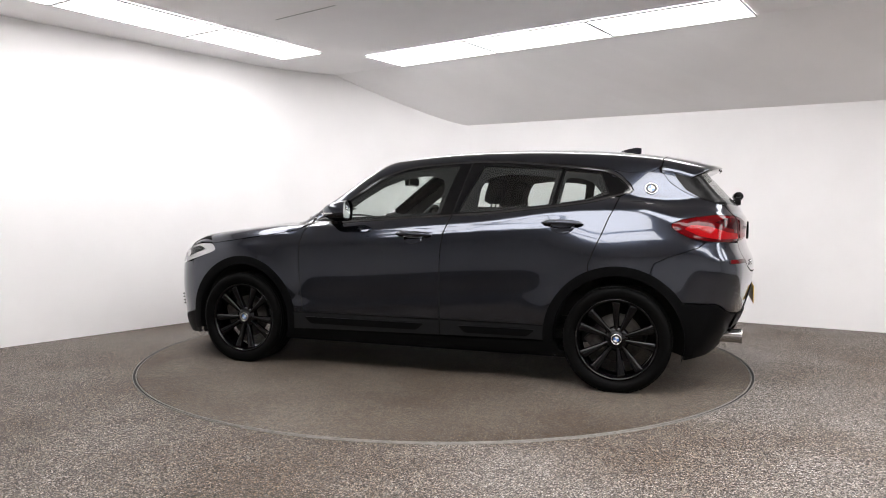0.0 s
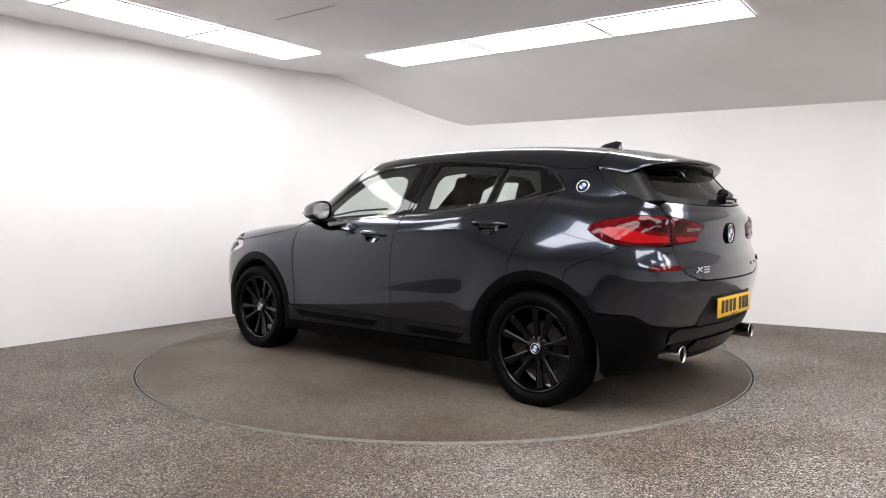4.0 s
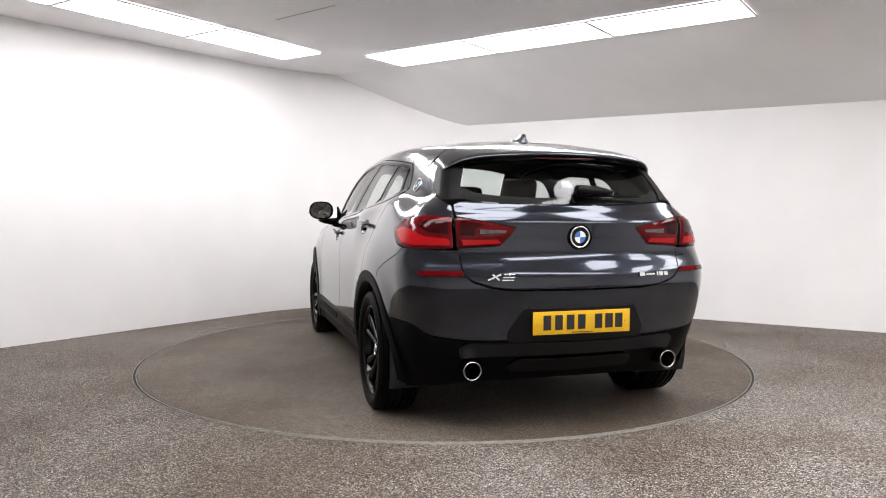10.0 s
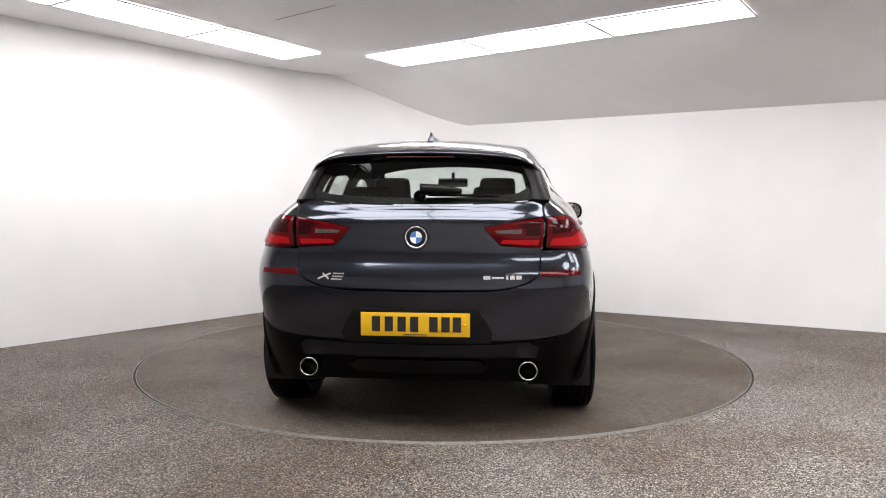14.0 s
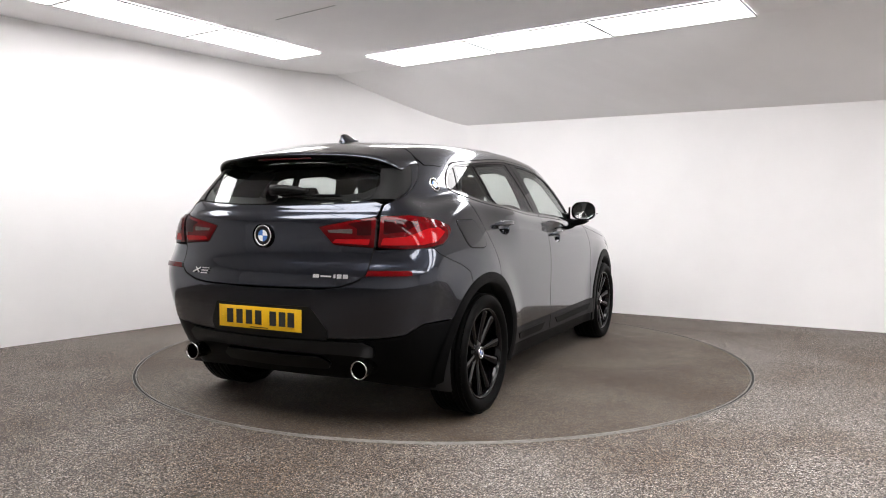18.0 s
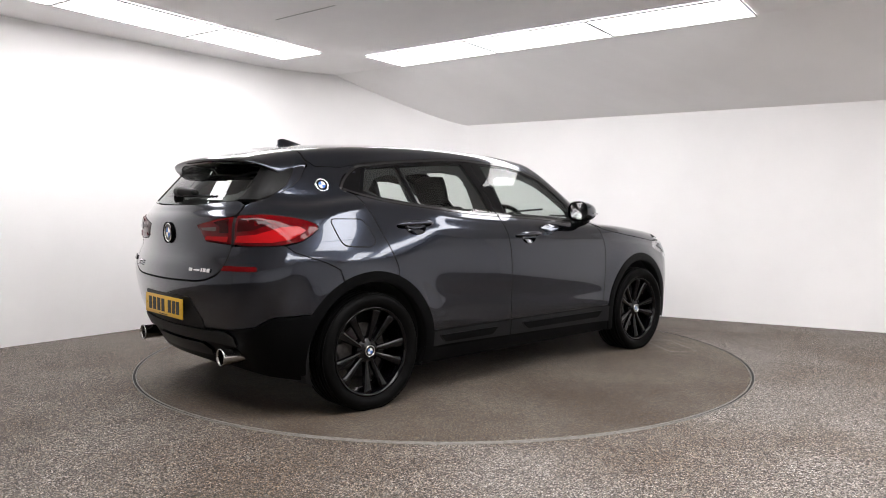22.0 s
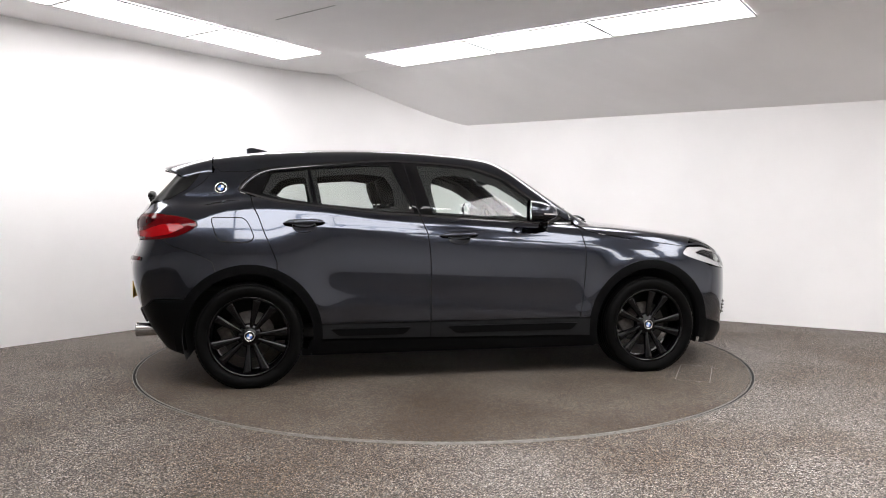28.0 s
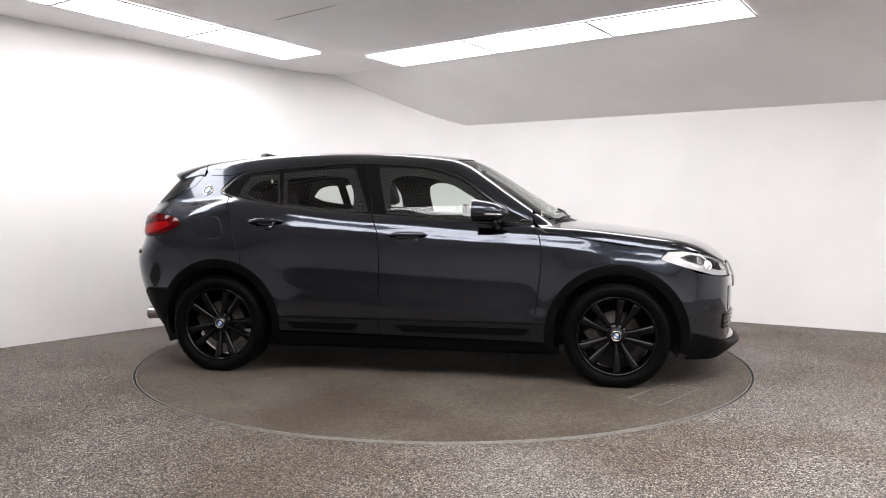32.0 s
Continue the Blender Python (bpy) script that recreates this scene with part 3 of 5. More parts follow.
# window surrounds and side glass
front_frame = [(-0.252, 1.088)] + [p for p in BELT[4::-1]] + [p for p in DLO_TOP[:7]] + [(-0.345, 1.449)]
rear_frame = [(-0.256, 1.090), (-0.349, 1.449)] + DLO_TOP[7:] + BELT[:5:-1]
G_F = [(0.615, 1.052), (0.482, 1.056), (0.105, 1.082), (-0.166, 1.100), (-0.255, 1.420), (-0.05, 1.410), (0.107, 1.393), (0.30, 1.333), (0.46, 1.226), (0.60, 1.125)]
G_R = [(-0.290, 1.110), (-0.428, 1.425), (-0.615, 1.421), (-0.807, 1.406), (-0.955, 1.393), (-0.908, 1.161), (-0.782, 1.147), (-0.593, 1.127), (-0.447, 1.114)]
G_Q = [(-0.930, 1.164), (-0.976, 1.391), (-1.10, 1.380), (-1.203, 1.369), (-1.262, 1.234), (-1.148, 1.194)]
G_C = [(-1.292, 1.238), (-1.228, 1.368), (-1.285, 1.346), (-1.352, 1.288), (-1.376, 1.252), (-1.338, 1.238)]
P_FF = patch(front_frame, off=-0.002, r=0.01, holes=[G_F])
P_RF = patch(rear_frame, off=-0.002, r=0.01, holes=[G_R, G_Q, G_C])
for s in (1, -1):
    panel("window_frame", [P_FF], M_GLOSS, car, "gloss black window surround", s)
    panel("window_frame", [P_RF], M_GLOSS, car, "gloss black window surround", s)
    panel("front_window", [patch(G_F, off=-0.005, r=0.012, shrink=-0.004, lip=0)], M_GLASS, doors["f", s], "clear green-tinted glass", s)
    panel("rear_window", [patch(G_R, off=-0.005, r=0.012, shrink=-0.004, lip=0)], M_GLASSDK, doors["r", s], "clear green-tinted glass", s)
    panel("quarter_window", [patch(G_Q, off=-0.005, r=0.01, shrink=-0.004, lip=0)], M_GLASSDK, car, "small fixed side window", s)
    panel("corner_window", [patch(G_C, off=-0.006, r=0.01, shrink=-0.004, lip=0)], M_GLOSS, car, "gloss black corner insert", s)

# dark inner edges of the window openings
I_F = [(0.585, 1.060), (0.326, 1.076), (-0.150, 1.104), (-0.178, 1.27), (-0.165, 1.345), (-0.10, 1.374), (0.0, 1.377), (0.142, 1.356), (0.29, 1.302), (0.42, 1.222), (0.56, 1.125)]
I_R = [(-0.345, 1.122), (-0.43, 1.31), (-0.47, 1.365), (-0.625, 1.382), (-0.86, 1.366), (-0.93, 1.352), (-0.895, 1.166), (-0.6, 1.134)]
I_Q = [(-0.945, 1.172), (-0.976, 1.345), (-1.01, 1.358), (-1.09, 1.348), (-1.16, 1.325), (-1.235, 1.238), (-1.14, 1.200)]
for key, G_, I_ in (("f", G_F, I_F), ("r", G_R, I_R), ("r", G_Q, I_Q)):
    P_ = patch(G_, off=-0.022, r=0.015, shrink=-0.012, lip=0, holes=[I_])
    for s in (1, -1):
        panel("window_lining", [P_], M_DARK, doors[key, s], "dark inner edge of the window", s)


def strip(line, w, off, rays=girdle, thick=0.006):
    """A narrow raised moulding along a line of the skin."""
    L = np.array(line, float)
    q = []
    for a, b in zip(L[:-1], L[1:]):
        k = max(2, int(np.linalg.norm(b - a) / 0.03))
        q += [a + (b - a) * i / k for i in range(k)]
    q = np.array(q + [L[-1]])
    for _ in range(3):
        q[1:-1] = 0.25 * q[:-2] + 0.5 * q[1:-1] + 0.25 * q[2:]
    t = np.gradient(q, axis=0)
    t /= np.linalg.norm(t, axis=1)[:, None]
    n2 = np.stack([-t[:, 1], t[:, 0]], -1)
    rows = []
    for k, o in ((-0.5, off - thick), (-0.42, off + 0.7 * thick), (0, off + thick), (0.42, off + 0.7 * thick), (0.5, off - thick)):
        rows.append(skin(rays, q[:, 0] + n2[:, 0] * w * k, q[:, 1] + n2[:, 1] * w * k, o))
    X = np.concatenate([r[0] for r in rows])
    N = np.concatenate([r[1] for r in rows])
    m = len(q)
    F = []
    for k in range(4):
        for i in range(m - 1):
            f = (k * m + i, k * m + i + 1, (k + 1) * m + i + 1, (k + 1) * m + i)
            a, b, c = X[f[0]], X[f[1]], X[f[2]]
            F.append(f if np.dot(np.cross(b - a, c - a), N[f[0]]) > 0 else f[::-1])
    return X, N, F, [0] * len(F)


TRIM_F = strip([(p[0], p[1] + 0.004) for p in BELT[:5]] + [(-0.250, 1.086)], 0.014, 0.0, thick=0.005)
TRIM_R = strip([(-0.262, 1.088)] + [(p[0], p[1] + 0.004) for p in BELT[6:]], 0.014, 0.0, thick=0.005)
both("window_trim", [TRIM_F], M_TRIM, car, "gloss black waist moulding")
both("window_trim", [TRIM_R], M_TRIM, car, "gloss black waist moulding")
TRIM_T = strip([(p[0], p[1] - 0.004) for p in DLO_TOP[1:]] + [(-1.396, 1.243)], 0.013, 0.0, thick=0.005)
both("window_trim", [TRIM_T], M_TRIM, car, "gloss black moulding over the windows")

# roof with the rails over the windows, tops of the pillars
ROOF_REAR = -1.575
cant = np.array([(x, z + 0.004) for x, z in DLO_TOP[0:12]] + [(-1.36, 1.365), (-1.47, 1.366), (ROOF_REAR + 0.004, 1.364)])
cant3, _ = skin(girdle, cant[:, 0], cant[:, 1])
WS_TOP = [(0.33, 0.0), (0.322, 0.2), (0.30, 0.36), (0.262, 0.50)]
roof_half = WS_TOP + [(0.30, 0.552), (0.45, 0.582), (0.60, 0.618), (0.80, 0.668)] + [(float(p[0]), float(p[1])) for p in cant3[0:]] + [(ROOF_REAR + 0.005, 0.58), (ROOF_REAR - 0.008, 0.45), (ROOF_REAR - 0.02, 0.3), (ROOF_REAR - 0.03, 0.0)]
P_ROOF = patch(mirrored(roof_half[1:-1]), above, r=0.008, step=0.028)
panel("roof", [P_ROOF], M_PAINT, car)

# windscreen and its black lower edge
ws = [(0.318, 0.05), (0.312, 0.2), (0.290, 0.36), (0.255, 0.50), (0.292, 0.545), (0.45, 0.575), (0.60, 0.612), (0.82, 0.665), (0.90, 0.62), (0.98, 0.45), (1.03, 0.25), (1.04, 0.05)]
panel("windscreen", [patch(mirrored(ws), above, off=-0.004, r=0.01, lip=0.0)], M_GLASS, car, "clear windscreen")
cowl = [(1.045, 0.05), (1.035, 0.25), (0.985, 0.45), (0.905, 0.63), (0.93, 0.66), (1.01, 0.50), (1.07, 0.28), (1.085, 0.05)]
panel("cowl", [patch(mirrored(cowl), above, off=-0.006, r=0.008)], M_PLASTIC, car, "black plastic cowl")

# bonnet and front wings
wing_line = np.array([(0.885, 0.985), (1.0, 0.962), (1.2, 0.932), (1.4, 0.905), (1.56, 0.885), (1.655, 0.872)])
wing3, _ = skin(girdle, wing_line[:, 0], wing_line[:, 1])
BON = [(0.95, 0.665), (1.1, 0.705), (1.35, 0.728), (1.55, 0.748), (1.69, 0.768), (1.80, 0.758), (1.90, 0.712), (1.985, 0.635), (2.04, 0.54)]
hood = [(1.095, 0.05), (1.08, 0.28), (1.02, 0.50)] + BON + [(2.072, 0.40), (2.09, 0.2), (2.095, 0.05)]
panel("bonnet", [patch(mirrored(hood), above, r=0.015)], M_PAINT, car)
wing_top = [(float(p[0]), float(p[1])) for p in wing3] + [(a, b + 0.003) for a, b in BON[4::-1]] + [(0.90, 0.655), (0.84, 0.68), (0.80, 0.72)]
wing_low = [(0.818, 1.016)] + [tuple(p) for p in wing_line] + on([(1.61, 0.86, 0.826), (1.64, 0.86, 0.81), (1.75, 0.81, 0.77), (1.80, 0.79, 0.74)]) + [(1.745, 0.515)] + arc(AXLE, ARCH, 24, 170) + [(0.895, SILL)] + FGAP[::-1]
P_WF = patch(on([(1.60, 0.865, 0.842), (1.67, 0.84, 0.879), (1.78, 0.79, 0.879), (1.92, 0.70, 0.849), (2.02, 0.60, 0.797), (2.07, 0.53, 0.752), (2.08, 0.53, 0.785), (2.0, 0.64, 0.835), (1.9, 0.72, 0.875), (1.75, 0.80, 0.905), (1.62, 0.86, 0.89)]), off=-0.004, r=0.006, step=0.02, lip=0)
P_WL, P_WT = patch(wing_low, r=0.01, step=0.017, shrink=0.0034), patch(wing_top, above, r=0.006, shrink=0.0, lip=0.0, step=0.02)
for s in (1, -1):
    panel("front_wing", [P_WL, P_WT, P_WF], M_PAINT, car, side=s)

# rear quarters, up into the pillar behind the windows
SEAM = on([(-1.577, 0.60, 1.362), (-1.62, 0.625, 1.30), (-1.70, 0.645, 1.245), (-1.80, 0.655, 1.198), (-1.90, 0.66, 1.174), (-1.985, 0.645, 1.15), (-2.005, 0.632, 1.11)])
LAMP_TOP = on([(-2.005, 0.630, 1.092), (-1.90, 0.735, 1.098), (-1.80, 0.80, 1.085), (-1.725, 0.84, 1.070), (-1.658, 0.858, 1.046)])
LAMP_LOW = on([(-1.650, 0.862, 1.022), (-1.70, 0.855, 0.985), (-1.76, 0.845, 0.955), (-1.86, 0.80, 0.938), (-1.95, 0.72, 0.934), (-2.03, 0.630, 0.940)])
BUMP_SEAM = on([(-1.83, 0.82, 0.938), (-1.80, 0.85, 0.905), (-1.72, 0.872, 0.875), (-1.63, 0.89, 0.845), (-1.55, 0.90, 0.805)])
quarter = [(-1.36, 1.361), (-1.47, 1.362)] + SEAM + LAMP_TOP + LAMP_LOW[:3] + BUMP_SEAM + arc(-AXLE, ARCH, 116, 66) + RGAP[::-1] + [(-1.345, 1.219), (-1.397, 1.236), (-1.408, 1.254), (-1.381, 1.299), (-1.315, 1.359), (-1.245, 1.392)]
P_Q = patch(quarter, r=0.008, step=0.017, shrink=0.003)
P_QF = patch([(-1.27, 1.335), (-1.45, 1.325), (-1.62, 1.29), (-1.66, 1.33), (-1.65, 1.392), (-1.50, 1.412), (-1.27, 1.405)], off=-0.004, r=0.01, step=0.02, lip=0)
for s in (1, -1):
    panel("rear_quarter", [P_Q, P_QF], M_PAINT, car, side=s)
flap = [(-1.578, 1.074), (-1.360, 1.072), (-1.325, 1.02), (-1.297, 0.948), (-1.335, 0.919), (-1.50, 0.926), (-1.53, 0.955)]
flap_seam = panel("flap_seam", [patch(flap, off=0.0014, r=0.03, shrink=-0.003, step=0.016, lip=0)], M_GAPBLACK, car, "dark gap round the fuel flap", side=-1)
panel("fuel_flap", [patch(flap, off=0.003, r=0.03, shrink=0.003, step=0.017, lip=0.004)], M_PAINT, car, side=-1)

# tail lamps: outer on the quarter, inner on the tailgate
OUTER = LAMP_TOP + LAMP_LOW
INNER = on([(-2.01, 0.612, 1.090), (-2.06, 0.47, 1.068), (-2.09, 0.322, 1.040), (-2.10, 0.41, 0.952), (-2.03, 0.612, 0.940)])
TAIL_O = on([(-2.00, 0.64, 0.99), (-1.93, 0.715, 0.995), (-1.84, 0.78, 1.03), (-1.76, 0.83, 1.035), (-1.72, 0.845, 1.01), (-1.80, 0.82, 0.965), (-1.88, 0.775, 0.95), (-2.02, 0.64, 0.952)])
TAIL_I = on([(-2.04, 0.60, 0.985), (-2.08, 0.42, 0.985), (-2.09, 0.40, 0.962), (-2.06, 0.60, 0.952)])
SMOKE = on([(-1.99, 0.64, 1.075), (-1.92, 0.71, 1.075), (-1.87, 0.755, 1.05), (-1.93, 0.71, 1.015), (-2.0, 0.64, 1.005)])
REV = on([(-2.06, 0.51, 1.035), (-2.09, 0.375, 1.028), (-2.09, 0.385, 1.012), (-2.06, 0.51, 1.008)])
for s in (1, -1):
    t_ = panel("tail_lamp", [patch(OUTER, off=0.003, r=0.012, dome=0.006)], M_RED, car, "red wrap-round tail lamp", s)
    panel("light_bar", [patch(TAIL_O, off=0.0105, r=0.01, lip=0)], M_REDLIT, t_, "bright red light bar", s)
    panel("smoked_panel", [patch(SMOKE, off=0.0105, r=0.01, lip=0)], M_REDDARK, t_, "dark smoked lens", s)
    t_ = panel("inner_tail_lamp", [patch(INNER, off=0.003, r=0.012, dome=0.006)], M_RED, car, "red tail lamp on the tailgate", s)
    panel("light_bar", [patch(TAIL_I, off=0.0105, r=0.006, lip=0)], M_REDLIT, t_, "bright red light bar", s)
    panel("smoked_panel", [patch(on([(-2.03, 0.60, 1.075), (-2.06, 0.47, 1.056), (-2.06, 0.53, 1.035), (-2.06, 0.53, 1.0), (-2.03, 0.60, 1.0)]), off=0.0105, r=0.006, lip=0)], M_REDDARK, t_, "dark smoked lens", s)
    panel("reversing_lamp", [patch(REV, off=0.011, r=0.006, lip=0)], M_DISC, t_, "clear reversing lamp", s)

# tailgate
GATE_SIDE = on([(-1.985, 0.632, 1.153), (-2.0, 0.622, 1.11), (-2.01, 0.617, 1.094)])
gate_half = on([(-2.06, 0.05, 1.148), (-2.055, 0.20, 1.150), (-2.03, 0.40, 1.158), (-1.99, 0.57, 1.172)]) + GATE_SIDE + [INNER[1], INNER[2], INNER[3], INNER[4]] + on([(-2.04, 0.612, 0.93), (-2.06, 0.585, 0.82), (-2.08, 0.545, 0.785), (-2.11, 0.46, 0.755), (-2.125, 0.36, 0.744), (-2.13, 0.05, 0.741)])
S0 = S_REAR - RC[1]
gate = gate_half + [(2 * S0 - s_, z_) for s_, z_ in reversed(gate_half)]


def girdle2(s, z):
    """The girdle carried on past the middle line of the tail to the other side."""
    s = np.asarray(s, float)
    over = s < S0
    o, d = girdle(np.where(over, 2 * S0 - s, s), z)
    sg = np.where(over, -1.0, 1.0)
    o[:, 1] *= sg
    d[:, 1] *= sg
    return o, d


gate_ob = panel("tailgate", [patch(gate, girdle2, r=0.012, step=0.02)], M_PAINT, car)
glass_half = on([(-2.05, 0.05, 1.154), (-2.045, 0.20, 1.156), (-2.02, 0.40, 1.164), (-1.985, 0.535, 1.172), (-1.95, 0.565, 1.205), (-1.84, 0.53, 1.33), (-1.79, 0.50, 1.385), (-1.82, 0.30, 1.40), (-1.83, 0.05, 1.405)])
panel("rear_screen", [patch(glass_half + [(2 * S0 - a, b) for a, b in reversed(glass_half)], girdle2, off=-0.003, r=0.02, lip=0.0)], M_GLASSDK, gate_ob, "tinted rear window")
GEDGE = on([(-1.68, 0.525, 1.395), (-1.79, 0.505, 1.385), (-1.845, 0.537, 1.33), (-1.90, 0.567, 1.26), (-1.95, 0.572, 1.207), (-1.985, 0.555, 1.176)])
MID = [(p[0] + k * (q[0] - p[0]), p[1] + k * (q[1] - p[1])) for p, q, k in zip(SEAM[:5] + [SEAM[4]], GEDGE, (0.45, 0.22, 0.10, 0.05, 0.02, 0.02))]
for s in (1, -1):
    panel("side_blade", [patch(MID[:5] + [SEAM[4]] + GEDGE[:0:-1], off=0.002, r=0.006)], M_SATIN, gate_ob, "black fin beside the rear window", s)
    panel("spoiler_side", [patch(SEAM[:5] + MID[4::-1], off=0.001, r=0.006)], M_PAINT, gate_ob, "", s)
sband = on([(-2.045, 0.05, 1.153), (-2.04, 0.20, 1.155), (-2.015, 0.40, 1.163), (-1.965, 0.57, 1.177), (-1.90, 0.56, 1.25), (-1.955, 0.50, 1.215), (-1.99, 0.40, 1.203), (-2.02, 0.20, 1.193), (-2.03, 0.05, 1.190)])
panel("screen_border", [patch(sband + [(2 * S0 - a, b) for a, b in reversed(sband)], girdle2, off=-0.006, r=0.01, lip=0.0)], M_SATIN, gate_ob, "black printed border of the rear window")

# roof spoiler
bm = bmesh.new()
prof_n = 33
rings_ = []
for i in range(prof_n):
    yy = -0.60 + 1.20 * i / (prof_n - 1)
    a = abs(yy) / 0.60
    xs = ROOF_REAR - 0.034 + 0.035 * a**2
    xt = -1.935 + 0.10 * a**2 + 0.09 * a**10
    pz, _ = skin(above, np.array([xs]), np.array([abs(yy)]))
    zs = float(pz[0, 2])
    zt = 1.417 - 0.030 * a**2 - 0.05 * a**10
    th = 0.016 + 0.018 * (1 - a**6)
    sect = []
    for f in np.linspace(0, 1, 8):
        sect.append((xs + (xt - xs) * f, zs + (zt - zs) * f + 0.006 * math.sin(math.pi * f)))
    sect += [(xt - 0.006, zt - 0.008), (xt, zt - 0.018), (xt + 0.03, zt - th), (xt + 0.10, zt - th - 0.012), (xs - 0.02, zs - 0.08)]
    rings_.append([bm.verts.new((u, yy, w)) for u, w in sect])
for A, B in zip(rings_, rings_[1:]):
    for k in range(len(A) - 1):
        f = bm.faces.new((A[k], A[k + 1], B[k + 1], B[k]))
        f.material_index = 0 if k < 8 else 1
bm.faces.new(rings_[0])
bm.faces.new(rings_[-1][::-1])
bmesh.ops.recalc_face_normals(bm, faces=bm.faces)
spoiler = part("spoiler", bm, M_PAINT, gate_ob, "grey roof spoiler with black underside", extra=(M_GLOSS,))
bm = bmesh.new()
box(bm, -1.930, 0, 1.388, 0.010, 0.34, 0.010, bevel=0.003)
part("high_brake_lamp", bm, M_REDDARK, gate_ob, "narrow red brake lamp strip")

# rear bumper, reflectors, number plate recess, valance
BL = on([(-2.15, 0.05, 0.49), (-2.13, 0.45, 0.49), (-2.06, 0.60, 0.495), (-1.97, 0.74, 0.52), (-1.90, 0.80, 0.572), (-1.705, 0.885, 0.578)])
RECESS = on([(-2.15, 0.05, 0.652), (-2.14, 0.30, 0.652), (-2.14, 0.385, 0.53), (-2.14, 0.375, 0.482), (-2.14, 0.355, 0.474), (-2.15, 0.05, 0.472)])
bump_top = on([(-2.14, 0.05, 0.735), (-2.13, 0.36, 0.738), (-2.115, 0.46, 0.749), (-2.085, 0.548, 0.779), (-2.065, 0.590, 0.818), (-2.045, 0.618, 0.930)]) + LAMP_LOW[4:2:-1]
AR = on([(-AXLE + (ARCH) * math.cos(math.radians(a)), 0.89, HUBZ + ARCH * math.sin(math.radians(a))) for a in (116.2, 130, 142, 146)])
bump_half = bump_top + BUMP_SEAM + AR + BL[::-1][:-1]
full = [(bump_half[0][0], bump_half[0][1])] + bump_half[1:] + [(BL[0][0], BL[0][1])]
outl = full + [(2 * S0 - a, b) for a, b in reversed(full)]
rec = RECESS + [(2 * S0 - a, b) for a, b in reversed(RECESS)]
bump = panel("rear_bumper", [patch(outl, girdle2, r=0.01)], M_PAINT, car)
panel("plate_recess", [patch(rec, girdle2, off=0.003, r=0.012, lip=0.004)], M_GREYPL, bump, "dark panel round the number plate")
REFL = on([(-1.965, 0.775, 0.834), (-2.055, 0.592, 0.834), (-2.065, 0.582, 0.805), (-1.965, 0.780, 0.808)])
for s in (1, -1):
    panel("reflector", [patch(REFL, off=0.007, r=0.006, lip=0.008, step=0.012)], M_RED, bump, "narrow red reflector", s)
LOW = on([(-1.705, 0.885, 0.574), (-1.90, 0.80, 0.568), (-1.97, 0.74, 0.516), (-2.06, 0.60, 0.491), (-2.13, 0.45, 0.486), (-2.15, 0.05, 0.486)])
lowb = on([(-2.02, 0.05, 0.27), (-2.02, 0.45, 0.265), (-1.97, 0.60, 0.25), (-1.85, 0.78, 0.225), (-1.76, 0.86, 0.215), (-1.785, 0.88, 0.30), (-1.775, 0.88, 0.45)])
low_half = LOW[::-1]
outl = [low_half[0]] + low_half[1:] + lowb[::-1]
outl = outl + [(2 * S0 - a, b) for a, b in reversed(outl)]
val = panel("valance", [patch(outl, girdle2, off=-0.002, r=0.01)], M_PLASTIC, car, "black plastic lower bumper")
ins = on([(-2.15, 0.05, 0.478), (-2.13, 0.40, 0.480), (-2.08, 0.57, 0.484), (-2.05, 0.62, 0.46), (-2.06, 0.63, 0.40), (-2.11, 0.45, 0.408), (-2.12, 0.05, 0.410)])
panel("diffuser_band", [patch(ins + [(2 * S0 - a, b) for a, b in reversed(ins)], girdle2, off=0.010, r=0.012, lip=0.012)], M_GREYPL, val, "dark grey lower bumper insert", lipmat=M_GREYPL)
ins = on([(-2.10, 0.05, 0.395), (-2.10, 0.30, 0.395), (-2.09, 0.36, 0.36), (-2.05, 0.33, 0.325), (-2.05, 0.05, 0.32)])
panel("diffuser_band", [patch(ins + [(2 * S0 - a, b) for a, b in reversed(ins)], girdle2, off=0.012, r=0.012, lip=0.012)], M_SATIN, val, "satin black diffuser insert", lipmat=M_SATIN)

# nose: bumper, grille, lamps
HL = on([(1.600, 0.865, 0.826), (1.67, 0.84, 0.872), (1.78, 0.79, 0.872), (1.92, 0.70, 0.842), (2.02, 0.60, 0.79), (2.07, 0.53, 0.745), (2.055, 0.55, 0.712), (1.98, 0.65, 0.712), (1.90, 0.73, 0.722), (1.75, 0.815, 0.768)])
HB = on([(1.72, 0.82, 0.830), (1.78, 0.79, 0.850), (1.90, 0.71, 0.828), (1.98, 0.63, 0.79), (1.96, 0.66, 0.752), (1.88, 0.74, 0.765), (1.79, 0.79, 0.805)])
S1 = S_FRONT + FC[1]


def girdle3(s, z):
    s = np.asarray(s, float)
    over = s > S1
    o, d = girdle(np.where(over, 2 * S1 - s, s), z)
    sg = np.where(over, -1.0, 1.0)
    o[:, 1] *= sg
    d[:, 1] *= sg
    return o, d


